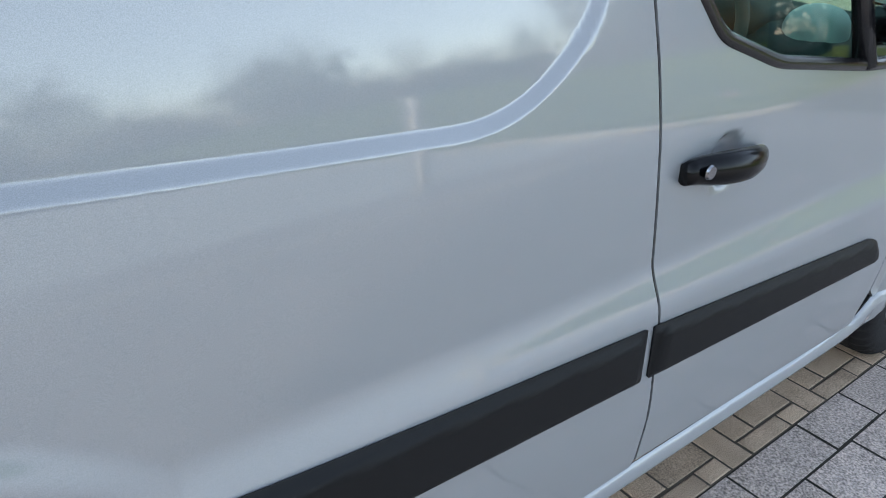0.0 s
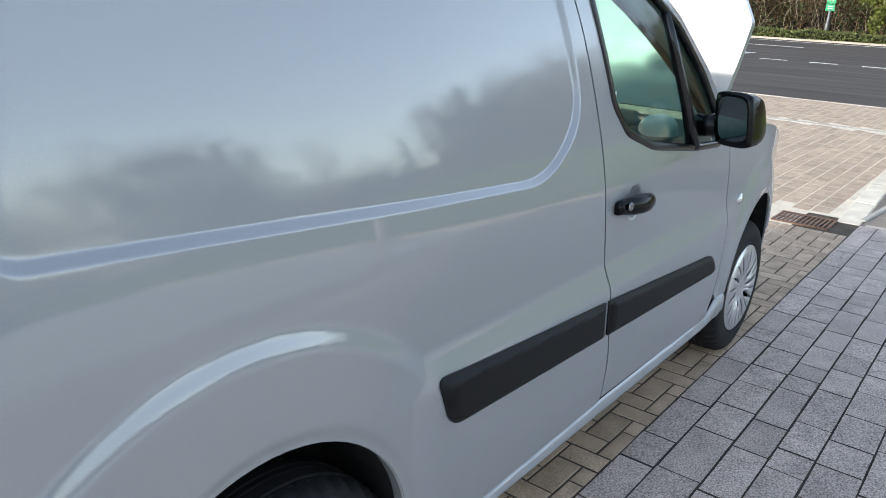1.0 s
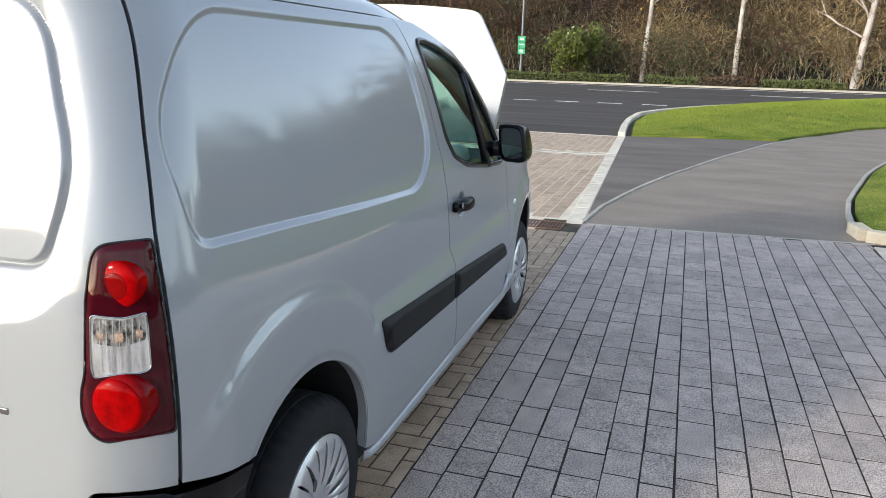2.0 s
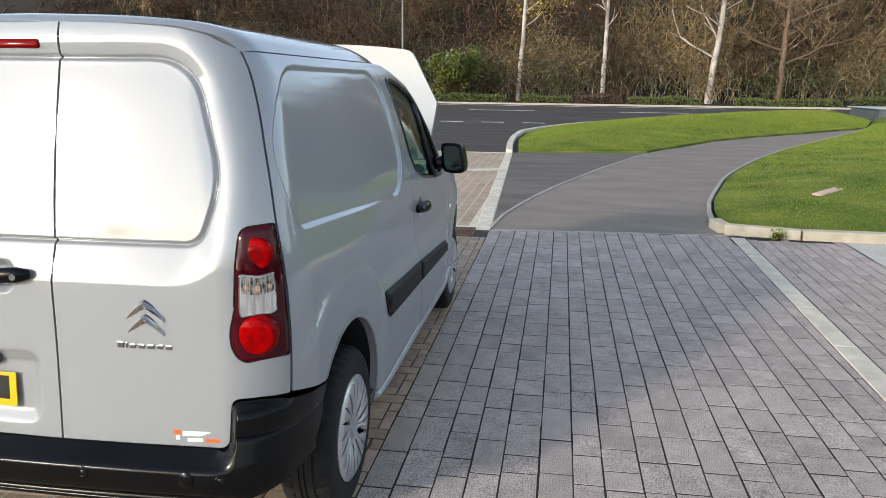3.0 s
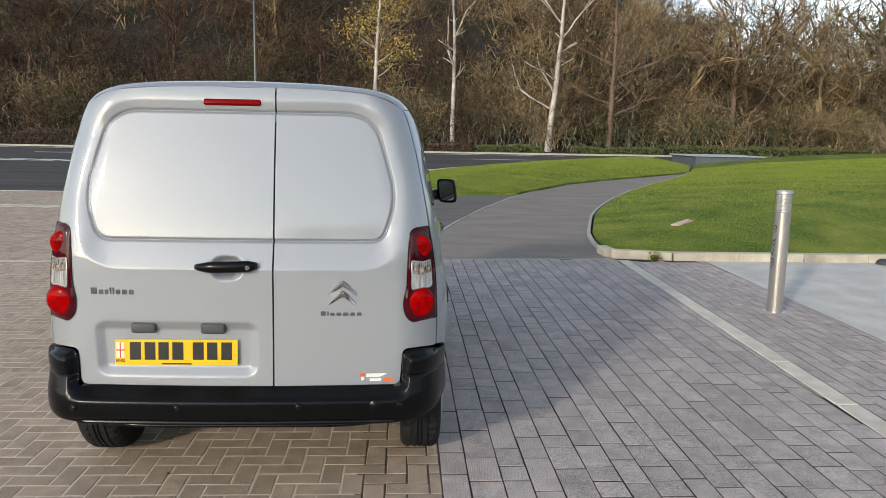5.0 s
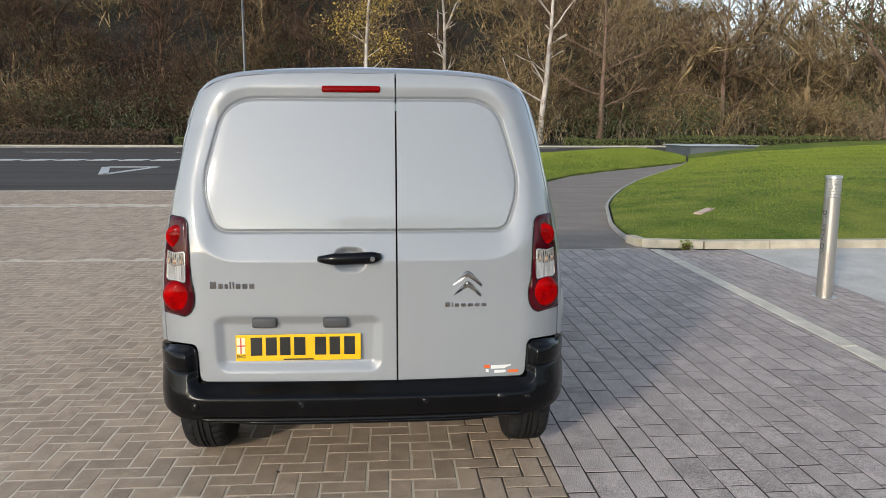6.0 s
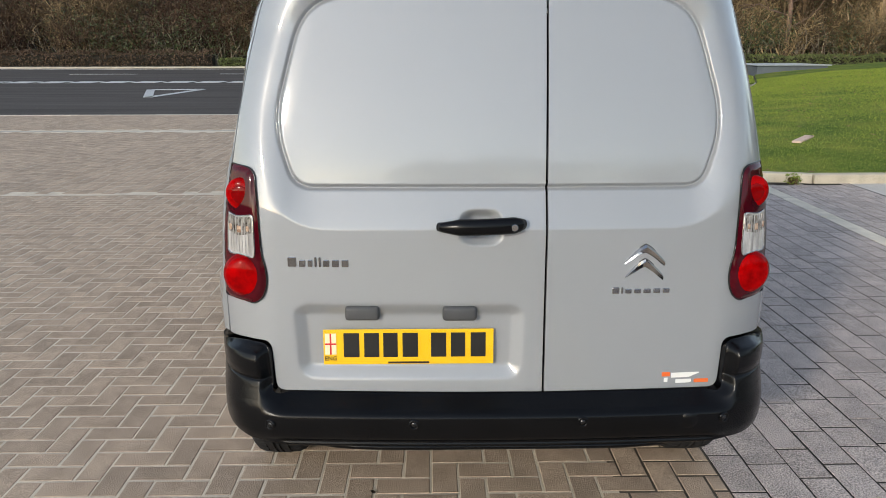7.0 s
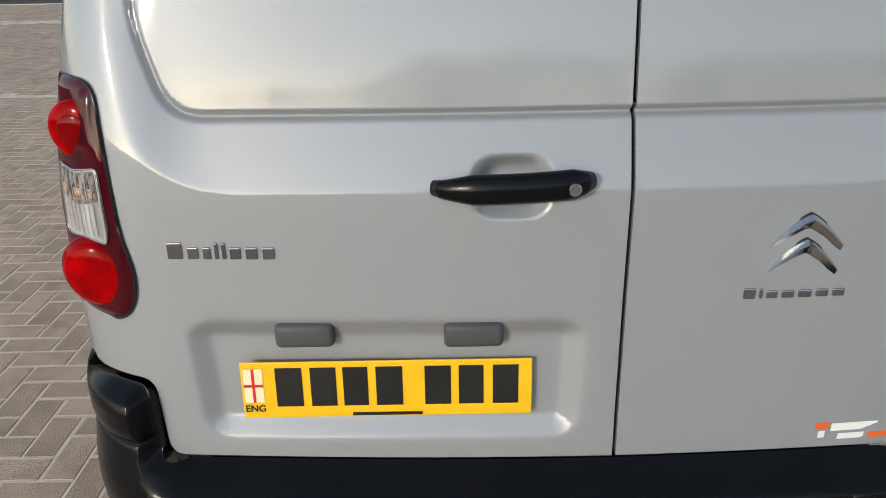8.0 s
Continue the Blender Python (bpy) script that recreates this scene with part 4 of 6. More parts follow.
def build_tail_lamp(sign):
    out = [(0.724, 1.232), (0.714, 1.12), (0.709, 1.0), (0.706, 0.968), (0.698, 0.94), (0.694, 0.905), (0.699, 0.868), (0.715, 0.838), (0.738, 0.824)]
    edge = [(float(seam_s(z)) - 0.004, z) for z in np.linspace(0.828, 1.236, 14)]
    base_outline = [(sign * s, z) for s, z in rounded(out + edge, [0.035, 0, 0, 0.02, 0.03, 0.03, 0.03, 0.03, 0.01] + [0.008] + [0.0] * 12 + [0.010], 5)]
    base_place = rear_place(0.0)

    def lift(h, poly=None, centre=None, radius=None, dome=0.0):
        def place(s, z):
            x, y, zz = base_place(s, z)
            e = 1e-3
            a, b = base_place(s + e, z), base_place(s - e, z)
            tx, ty = a[0] - b[0], a[1] - b[1]
            n = np.hypot(tx, ty)
            d = h + 0 * s
            if poly is not None:
                d = h * (0.25 + 0.75 * ease((0.001 - outside(s, z, poly)) / 0.016))
            if centre is not None:
                q = np.clip(1 - ((s - centre[0]) ** 2 + (z - centre[1]) ** 2) / radius ** 2, 0, 1)
                d = h + dome * np.sqrt(q + 0.02) - dome * 0.14
            return x - d * ty / n, y + d * tx / n, zz

        return place

    us = steps(0.64, 0.93, 0.011) if sign > 0 else steps(-0.93, -0.64, 0.011)
    base = skin("tail_lamp", [base_outline], lift(0.011, base_outline), LENS_DARK, van, us, steps(0.82, 1.24, 0.012), "tall red tail lamp with clear middle", flange=0.02, flip=True)
    rim = [Vector([float(c[0]) for c in lift(0.004)(np.array([s]), np.array([z]))]) for s, z in base_outline]
    part("lamp_seal", tube_bm(rim, 0.0026, 6, True), GLOSS_BLACK, base, "black rubber seal", True)

    def cap(centre, radius, rise, out, material, name, label):
        """A round domed lens that looks back and a little outward."""
        p = [float(c[0]) for c in lift(0.004)(np.array([sign * centre[0]]), np.array([centre[1]]))]
        prof = [(radius, -0.035)] + [(radius * math.sin(a), rise * (math.cos(a) - 0.12)) for a in (1.571, 1.40, 1.2, 1.0, 0.8, 0.6, 0.4, 0.2)] + [(0.0005, rise * 0.88)]
        bm = lathe_bm(prof, 40)
        bm.transform(Matrix.Translation(p) @ Matrix.Rotation(-sign * radians(8), 4, "Z") @ Matrix.Rotation(radians(-90), 4, "Y") @ Matrix.Translation((0, 0, out)))
        bmesh.ops.recalc_face_normals(bm, faces=bm.faces[:])
        part(name, bm, material, base, label, True)

    upper, lower = (0.773, 1.152), (0.770, 0.908)
    cap(upper, 0.049, 0.014, 0.002, LENS_RED, "stop_lens", "bright red round lens")
    cap(upper, 0.028, 0.005, 0.0116, LENS_MID, "lens_centre", "deep red lens centre")
    cap(lower, 0.068, 0.025, 0.002, LENS_MID, "rear_lens", "deep red round lens")
    cap(lower, 0.058, 0.0150, 0.0135, LENS_RED, "lens_ring", "bright red lens ring")
    clear = [(0.726, 1.098), (0.745, 1.094), (0.782, 1.088), (0.812, 1.093), (0.824, 1.096), (0.828, 1.06), (0.831, 0.978), (0.815, 0.971), (0.78, 0.974), (0.745, 0.970), (0.728, 0.966), (0.724, 0.99)]
    poly = [(sign * s, z) for s, z in rounded(clear, 0.01, 3)]
    skin("reversing_lens", [poly], lift(0.0125), LENS_CLEAR, base, us, steps(0.955, 1.11, 0.012), "clear reversing and indicator lens", flange=0.008, flip=True)
    mesh = [(0.732, 1.092), (0.782, 1.083), (0.820, 1.090), (0.824, 1.040), (0.78, 1.030), (0.731, 1.040)]
    zone = [(sign * s, z) for s, z in rounded(mesh, 0.008, 3)]
    skin("indicator_lens", [zone], lift(0.0140), LENS_MESH, base, us, steps(1.02, 1.10, 0.01), "smoky ribbed indicator window", flange=0.002, flip=True)
    for s0, z0, w, h in ((0.739, 1.046, 0.010, 0.016), (0.768, 1.040, 0.016, 0.020), (0.806, 1.044, 0.012, 0.018)):
        bulb = [(sign * s, z) for s, z in rounded([(s0, z0), (s0 + w, z0), (s0 + w, z0 + h), (s0, z0 + h)], 0.004, 3)]
        skin("indicator_bulb", [bulb], lift(0.0150), AMBER, base, us, steps(1.0, 1.08, 0.01), "amber glint of the indicator bulb", flange=0.001, flip=True)
    for k in range(7):
        s0 = 0.742 + 0.0115 * k
        bar = [(sign * s, z) for s, z in [(s0, 0.980), (s0 + 0.0014, 0.980), (s0 + 0.0014, 1.086), (s0, 1.086)]]
        skin("lens_rib", [bar], lift(0.0148), LENS_CLEAR, base, us, steps(0.98, 1.09, 0.02), "fine rib in the clear lens", flange=0.001, flip=True)
    edge_line = [Vector([float(c[0]) for c in lift(0.0135)(np.array([s]), np.array([z]))]) for s, z in poly]
    part("lens_rim", tube_bm(edge_line, 0.0016, 6, True), CHROME, base, "thin bright rim of the clear lens", True)


def build_wheel(x, sign, name="wheel"):
    """A steel wheel with a many-spoked silver cover, lying in the plane of x and z."""
    out = YC + sign * 0.885
    w = 0.198
    bm = lathe_bm([(0.205, -0.012), (0.212, 0.0), (0.235, 0.004), (0.270, 0.004), (0.296, -0.004), (0.311, -0.018), (0.319, -0.036), (0.3195, -0.055), (0.314, -0.056), (0.314, -0.062), (0.3205, -0.063), (0.322, -0.085), (0.315, -0.086), (0.315, -0.094), (0.322, -0.095), (0.322, -0.105), (0.315, -0.106), (0.315, -0.114), (0.322, -0.115), (0.3205, -0.137), (0.314, -0.138), (0.314, -0.144), (0.3195, -0.145), (0.319, -0.164), (0.311, -0.182), (0.296, -0.196), (0.25, -0.2), (0.205, -0.19)], 160, "y")
    for v in bm.verts:
        r, h = math.hypot(v.co.x, v.co.z), v.co.y
        k = int(round(math.atan2(v.co.z, v.co.x) / (2 * math.pi) * 160)) % 4
        if r > 0.305 and (h > -0.056 or h < -0.144) and k in ((0, 1) if h > -0.1 else (2, 3)):
            v.co.x, v.co.z = v.co.x * 0.975, v.co.z * 0.975
    put_at = Matrix.Translation((x, out, HUB_Z)) @ Matrix.Diagonal((1, sign, 1, 1))
    bm.transform(put_at)
    bmesh.ops.recalc_face_normals(bm, faces=bm.faces[:])
    tyre = part(name, bm, RUBBER, van, "black road tyre with silver wheel cover", True)
    tyre.data.set_sharp_from_angle(angle=radians(40))
    bm = lathe_bm([(0.0, -0.07), (0.19, -0.07), (0.208, -0.02)], 36, "y")
    bm.transform(put_at)
    part("rim", bm, VOID, tyre, "dark steel rim behind the cover")
    # cover: broad petals in pairs, with slits between them
    bm = bmesh.new()
    main = smooth_curve([(0.050, 0.0), (0.062, 0.0), (0.074, 0.0065), (0.12, 0.0075), (0.175, 0.0055), (0.197, 0.0)])
    oval = smooth_curve([(0.050, 0.0), (0.062, 0.0), (0.074, 0.012), (0.092, 0.0155), (0.115, 0.0090), (0.175, 0.0055), (0.197, 0.0)])
    slit = smooth_curve([(0.050, 0.0), (0.108, 0.0), (0.125, 0.0032), (0.175, 0.0045), (0.190, 0.003), (0.197, 0.0)])

    def height(r, bulge=0.0):
        return 0.014 - 0.026 * (1 - min(1.0, r / 0.17)) ** 2 + 0.010 * math.exp(-(r / 0.036) ** 4) - 0.55 * max(0.0, r - 0.188) + 0.005 * bulge * math.sin(math.pi * min(1.0, max(0.0, (r - 0.045) / 0.145)))

    def sheet(rows):
        grid = [[bm.verts.new(p) for p in row] for row in rows]
        for a, b in zip(grid, grid[1:]):
            for k in range(len(a) - 1):
                bm.faces.new((a[k], b[k], b[k + 1], a[k + 1]))

    pairs, radii = 10, [0.052 + 0.145 * (k / 20) for k in range(21)]
    for j in range(pairs):
        for half in (0, 1):
            rows = []
            for r in radii:
                edge = (oval if (j + half) % 2 else main)(r) / r
                mid = slit(r) / r
                lo, hi = (edge, math.pi / pairs - mid) if half == 0 else (math.pi / pairs + mid, 2 * math.pi / pairs - edge)
                twist = 2 * math.pi * j / pairs + 0.9 * (r - 0.05)
                rows.append([((r * math.cos(twist + lo + (hi - lo) * i / 6)), height(r, math.sin(math.pi * i / 6)), r * math.sin(twist + lo + (hi - lo) * i / 6)) for i in range(7)])
            sheet(rows)
    for inner_r, outer_r, n_r in ((0.002, 0.052, 8), (0.197, 0.208, 3)):
        rows = []
        for i in range(n_r + 1):
            r = inner_r + (outer_r - inner_r) * i / n_r
            rows.append([(r * math.cos(2 * math.pi * k / 120), height(r), r * math.sin(2 * math.pi * k / 120)) for k in range(121)])
        sheet(rows)
    bmesh.ops.remove_doubles(bm, verts=bm.verts[:], dist=2e-4)
    rim_edges = [e for e in bm.edges if len(e.link_faces) == 1]
    ext = bmesh.ops.extrude_edge_only(bm, edges=rim_edges)
    for v in [g for g in ext["geom"] if isinstance(g, bmesh.types.BMVert)]:
        v.co.y -= 0.012
    bm.transform(put_at)
    bmesh.ops.recalc_face_normals(bm, faces=bm.faces[:])
    cover = part("wheel_cover", bm, COVER, tyre, "silver many-spoked wheel cover", True)
    cover.data.set_sharp_from_angle(angle=radians(35))


def plate_and_badges(left_door, right_door):
    def at(y, z, out=0.0):
        x, yy, zz = rear_place()(np.array([y]), np.array([z]))
        return float(x[0]) - out

    cy, cz = 0.293 - YC, 0.694
    px = -0.013
    tilt = pose(0, 0, 0, 0, 4.5, 0)
    base = Matrix.Translation((px, cy + YC, cz)) @ tilt
    plate_bm = box_bm(0, 0, 0, 0.004, 0.516, 0.110, 0.0015, 2)
    plate_bm.transform(base)
    plate = part("number_plate", plate_bm, YELLOW, van, "yellow rear number plate")

    def on_plate(name, y, z, w, h, material, label="", t=0.0012):
        bm = box_bm(-0.0026, y, z, t, w, h)
        bm.transform(base)
        return part(name, bm, material, plate, label)

    # seven dark bars stand for the registration
    for y, w in ((0.173, 0.056), (0.112, 0.054), (0.055, 0.052), (-0.005, 0.056), (-0.091, 0.055), (-0.150, 0.052), (-0.211, 0.054)):
        on_plate("plate_bar", y, 0.006, w * 0.84, 0.076, INK, "dark bar")
    on_plate("flag_panel", 0.236, 0.010, 0.034, 0.066, CREAM_PRINT, "cream flag panel")
    on_plate("flag_cross", 0.236, 0.010, 0.005, 0.066, CROSS_RED, "red flag cross", 0.0022)
    on_plate("flag_cross", 0.236, 0.010, 0.034, 0.005, CROSS_RED, "red flag cross", 0.0026)
    on_plate("plate_bar", 0.0, -0.0495, 0.125, 0.006, INK, "thin dark bar")
    cu = bpy.data.curves.new("plate_text", "FONT")
    cu.body, cu.size, cu.align_x, cu.align_y, cu.extrude = "ENG", 0.0185, "CENTER", "CENTER", 0.0004
    cu.offset = 0.00025
    tmp = bpy.data.objects.new("plate_text", cu)
    scene.collection.objects.link(tmp)
    me = bpy.data.meshes.new_from_object(tmp.evaluated_get(bpy.context.evaluated_depsgraph_get()))
    bpy.data.objects.remove(tmp)
    me.transform(base @ Matrix.Translation((-0.003, 0.236, -0.036)) @ Matrix(((0, 0, -1, 0), (-1, 0, 0, 0), (0, 1, 0, 0), (0, 0, 0, 1))))
    me.materials.append(INK)
    under(new("plate_text", me), plate, "dark country letters")
    # two grey covers over the plate
    for y in (0.432, 0.138):
        bm = box_bm(at(y - YC, 0.845) + 0.006, y, 0.798, 0.030, 0.104, 0.046, 0.011, 3)
        part("plate_lamp_cover", bm, GREY_PLASTIC, left_door, "dark grey plate lamp cover", True)
    # handle bar on the left leaf
    pts, rad = [], []
    for k in range(17):
        t = k / 16
        y = 0.202 - 0.252 * t
        pts.append((at(0.3, 1.062) - 0.010 - 0.024 * math.sin(math.pi * t) ** 0.5, y + 0.0, 1.066 + 0.006 * t))
        rad.append(0.007 + 0.0125 * min(1.0, 0.25 + 3.0 * t) * min(1.0, 0.35 + 6 * (1 - t)))
    grip = tube_bm(pts, rad, 14)
    for v in grip.verts:
        v.co.z = 1.067 + (v.co.z - 1.067) * 1.28
    part("rear_handle", grip, PLASTIC, left_door, "black plastic rear door handle", True)
    lock = lathe_bm([(0.0, 0.002), (0.009, 0.002), (0.0105, 0.0)], 22)
    lock.transform(pose(at(0.3, 1.062) - 0.0455, -0.018, 1.070, 0, -90, 0))
    part("key_lock", lock, CHROME, left_door, "round chrome key lock")
    # chevron badge and name badges as plain chrome shapes
    for z0, wide in ((0.944, 0.060), (0.900, 0.058)):
        xb = at(-0.414 - YC, z0 + 0.03)
        # the wider ink-black copy below paints the gap shadow round each chevron
        for grow_by, low, high, material, name, words in ((0.0022, 0.003, 0.004, INK, "chevron_base", "dark edge painted as the shadow under the chevron"), (0.0, 0.006, 0.015, CHROME, "chevron_badge", "raised chrome chevron")):
            bm = bmesh.new()
            rows = []
            for k in range(-8, 9):
                t = abs(k) / 8
                y = -0.414 + (wide + grow_by) * k / 8
                mid = z0 + 0.052 - 0.050 * t ** 1.25
                half = 0.0115 - 0.0012 * t + grow_by
                ridge = mid + 0.0045
                foot_x = xb + 0.010 * t
                rows.append([bm.verts.new(p) for p in ((foot_x + 0.003, y, mid - half), (foot_x - low, y, mid - half), (foot_x - high, y, ridge), (foot_x - low, y, mid + half), (foot_x + 0.003, y, mid + half))])
            for a, b in zip(rows, rows[1:]):
                for j in range(4):
                    bm.faces.new((a[j], b[j], b[j + 1], a[j + 1]))
            bm.faces.new(rows[0])
            bm.faces.new(rows[-1][::-1])
            bmesh.ops.recalc_face_normals(bm, faces=bm.faces[:])
            part(name, bm, material, right_door, words)
    for door, y0, z0, widths, h in ((right_door, -0.318, 0.866, (0.024, 0.007, 0.022, 0.024, 0.026, 0.024, 0.024), 0.020), (left_door, 0.652, 0.957, (0.030, 0.022, 0.016, 0.008, 0.008, 0.022, 0.024, 0.024), 0.030)):
        y = y0
        for w in widths:
            tall = h * (1.0 if w < 0.012 or y == y0 else 0.72)
            bm = box_bm(at(y - w / 2 - YC, z0) - 0.001, y - w / 2, z0 + tall / 2 - h / 2, 0.005, w * 0.86, tall, 0.0022, 2)
            part("badge_block", bm, DARK_CHROME, door, "raised chrome badge block")
            y -= w + 0.0045
    # dealer sticker: small triangles and bars
    xs = at(-0.57, 0.585)
    for y, z, w, h, material, name in ((-0.560, 0.592, 0.088, 0.016, WHITE_PRINT, "sticker_bar"), (-0.556, 0.572, 0.050, 0.012, WHITE_PRINT, "sticker_bar"), (-0.612, 0.572, 0.046, 0.012, ORANGE, "sticker_bar"), (-0.500, 0.595, 0.026, 0.014, ORANGE, "sticker_mark"), (-0.500, 0.577, 0.012, 0.014, WHITE_PRINT, "sticker_mark")):
        bm = box_bm(at(y - YC, z) - 0.0004, y, z, 0.001, w, h, m=pose(0, 0, 0, 0, 0, 5))
        part(name, bm, material, right_door)
    # high brake lamp
    bm = box_bm(0, 0, 0, 0.020, 0.244, 0.028, 0.009, 3)
    bm.transform(pose(at(0.055, 1.757) + 0.002, 0.066, 1.757, 0, 14, 0))
    part("brake_lamp", bm, LENS_MID, left_door, "long red high brake lamp", True)


def build_cab():
    """Windscreen, pillars, dashboard, seats and what is seen of the engine bay."""
    def screen(u, v):
        base_x, top_x = 3.17 - 0.22 * u * u, 2.05 - 0.09 * u * u
        x = base_x + (top_x - base_x) * v
        y = u * (0.83 - 0.19 * v)
        z = 1.075 + (1.765 - 1.075 - 0.06 * u * u * v) * v + 0.045 * np.sin(np.pi * v)
        return x, YC + y, z

    g = skin("windscreen", [[(-1, 0), (1, 0), (1, 1), (-1, 1)]], screen, GLASS_SCREEN, van, steps(-1, 1, 0.1), steps(0, 1, 0.1), "green-tinted windscreen", flange=0.0)
    g.visible_shadow = False
    for sign in (1, -1):
        pts = [Vector([float(c[0]) for c in screen(np.array([sign * 1.03]), np.array([v]))]) for v in np.linspace(-0.05, 0.93, 9)]
        bm = tube_bm(pts, [0.034] * 9, 10)
        part("windscreen_pillar", bm, SILVER, van, "silver windscreen pillar", True)
        pts = [p + Vector((-0.02, -sign * 0.024, -0.012)) for p in pts]
        part("pillar_trim", tube_bm(pts, 0.020, 8), CABIN, van, "dark pillar trim", True)
    part("dashboard", box_bm(2.86, YC, 0.98, 0.52, 1.50, 0.26, 0.07, 4), CABIN, van, "dark grey dashboard", True)
    part("instrument_hood", box_bm(2.70, YC - 0.38, 1.11, 0.22, 0.36, 0.10, 0.045, 4), CABIN, van, "", True)
    ring = [(2.52 + 0.075 * math.sin(2 * math.pi * k / 32), YC - 0.38 + 0.185 * math.cos(2 * math.pi * k / 32), 1.06 + 0.17 * math.sin(2 * math.pi * k / 32)) for k in range(32)]
    wheel = part("steering_wheel", tube_bm(ring, 0.017, 8, True), CABIN, van, "dark steering wheel", True)
    hub = lathe_bm([(0.0, 0.02), (0.06, 0.015), (0.085, -0.02)], 24)
    hub.transform(pose(2.535, YC - 0.38, 1.06, 0, -66, 0))
    part("steering_hub", hub, FABRIC, wheel, "", True)
    for y in (-0.38, 0.38):
        seat = part("seat", box_bm(1.98, YC + y, 0.80, 0.16, 0.48, 0.66, 0.06, 4, pose(0, 0, 0, 0, -14, 0)), FABRIC, van, "grey fabric front seat", True)
        part("seat_cushion", box_bm(2.25, YC + y, 0.52, 0.50, 0.48, 0.16, 0.06, 4), FABRIC, seat, "", True)
    part("dash_vent_panel", box_bm(2.70, YC - 0.66, 1.085, 0.16, 0.14, 0.16, 0.06, 4), PALE_TRIM, van, "pale rounded dashboard end", True)
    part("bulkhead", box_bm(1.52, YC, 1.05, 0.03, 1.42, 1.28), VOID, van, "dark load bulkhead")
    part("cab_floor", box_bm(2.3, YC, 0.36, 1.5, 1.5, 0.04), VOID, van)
    tag = box_bm(1.86, YC - float(side_out(np.array([1.86]), np.array([1.30]))[0]) + 0.016, 1.285, 0.062, 0.002, 0.075)
    part("window_sticker", tag, PALE_TRIM, van, "pale paper sticker on the glass")
    mir = box_bm(2.50, YC + 0.0, 1.60, 0.03, 0.20, 0.06, 0.012, 3)
    part("interior_mirror", mir, CABIN, van, "dark interior mirror", True)
    # raised bonnet: outer skin towards the cab
    def lid(y, v):
        u = y / 0.79
        x = 3.18 + 0.10 * v + 0.03 * np.sin(np.pi * v * 0.9) - 0.05 * u * u
        return x, YC + y, 1.13 + 0.775 * v - 0.065 * u * u * v

    shape = [(-0.735, 0), (0.735, 0), (0.792, 0.545), (0.60, 1), (-0.60, 1), (-0.792, 0.545)]
    outline = rounded(shape, [0.03, 0.03, 0.02, 0.05, 0.05, 0.02], 5)
    skin("bonnet", [outline], lid, SILVER, van, steps(-0.8, 0.8, 0.05), steps(0, 1, 0.05), "silver bonnet, raised upright", flange=0.03, flip=True)

    def lid_inner(y, v):
        x, yy, z = lid(y * 0.97, 0.02 + v * 0.96)
        return x + 0.022 + 0.008 * np.cos(11 * y) * np.cos(7 * v), yy, z

    skin("bonnet_lining", [outline], lid_inner, CABIN, van, steps(-0.8, 0.8, 0.1), steps(0, 1, 0.1), "dark inner face of the bonnet", flange=0.0)
    part("bonnet_stay", tube_bm([(3.95, YC + 0.6, 0.93), (3.42, YC + 0.45, 1.62)], 0.006, 6), CHROME, van, "thin steel bonnet stay")
    part("engine_cover", box_bm(3.55, YC, 0.80, 0.62, 1.10, 0.20, 0.05, 3), CABIN, van, "dark engine cover")
    part("front_bumper", box_bm(4.10, YC, 0.52, 0.34, 1.50, 0.42, 0.12, 4), SILVER, van, "silver front bumper", True)
    part("grille", box_bm(4.13, YC, 0.83, 0.20, 1.0, 0.20, 0.06, 3), PLASTIC, van, "black front grille", True)
    for sign in (1, -1):
        part("headlamp", box_bm(3.90, YC + sign * 0.58, 0.88, 0.32, 0.24, 0.20, 0.07, 4, pose(0, 0, 0, 0, 25, -sign * 24)), LENS_CLEAR, van, "clear headlamp", True)


def build_under():
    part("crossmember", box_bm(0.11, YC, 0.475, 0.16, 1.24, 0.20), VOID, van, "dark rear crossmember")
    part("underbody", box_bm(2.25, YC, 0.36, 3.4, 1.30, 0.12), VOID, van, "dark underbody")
    # added box between the wheels: stops light leaking onto the paving beside the van
    part("floor_pan", box_bm(2.0, YC, 0.29, 1.96, 1.66, 0.14, 0.02, 1), VOID, van, "added dark box under the sills that blocks light")
    # solid black filler behind the panels, so their gaps show as shade
    part("load_shell", box_bm(0.86, YC, 1.06, 1.30, 1.30, 1.22), VOID, van, "added black box that keeps the load space and panel gaps dark")
    for ax, az, ar in (ARCH_REAR, ARCH_FRONT):
        for sign in (1, -1):
            bm = bmesh.new()
            inner = YC + sign * 0.55
            for y0, r in ((inner, ar + 0.010),):
                a = [bm.verts.new((ax + r * math.cos(radians(t)), y0, az + r * math.sin(radians(t)))) for t in range(-10, 171, 10)]
                b = [bm.verts.new((ax + r * math.cos(radians(t)), YC + sign * (float(side_out(np.array([ax + r * math.cos(radians(t))]), np.array([max(0.4, az + r * math.sin(radians(t)))]))[0]) - 0.010), az + r * math.sin(radians(t)))) for t in range(-10, 171, 10)]
                for k in range(len(a) - 1):
                    bm.faces.new((a[k], a[k + 1], b[k + 1], b[k]))
                bm.faces.new(a)
            part("arch_liner", bm, VOID, van, "dark wheel arch liner")
            rim = [(x, YC + sign * (float(side_out(np.array([x]), np.array([z]))[0]) - 0.006), z) for x, z in arc_points(ax, az, ar + 0.001, -6, 137, 24)]
            part("arch_lip", tube_bm(rim, 0.0045, 6), SILVER, van, "", True)


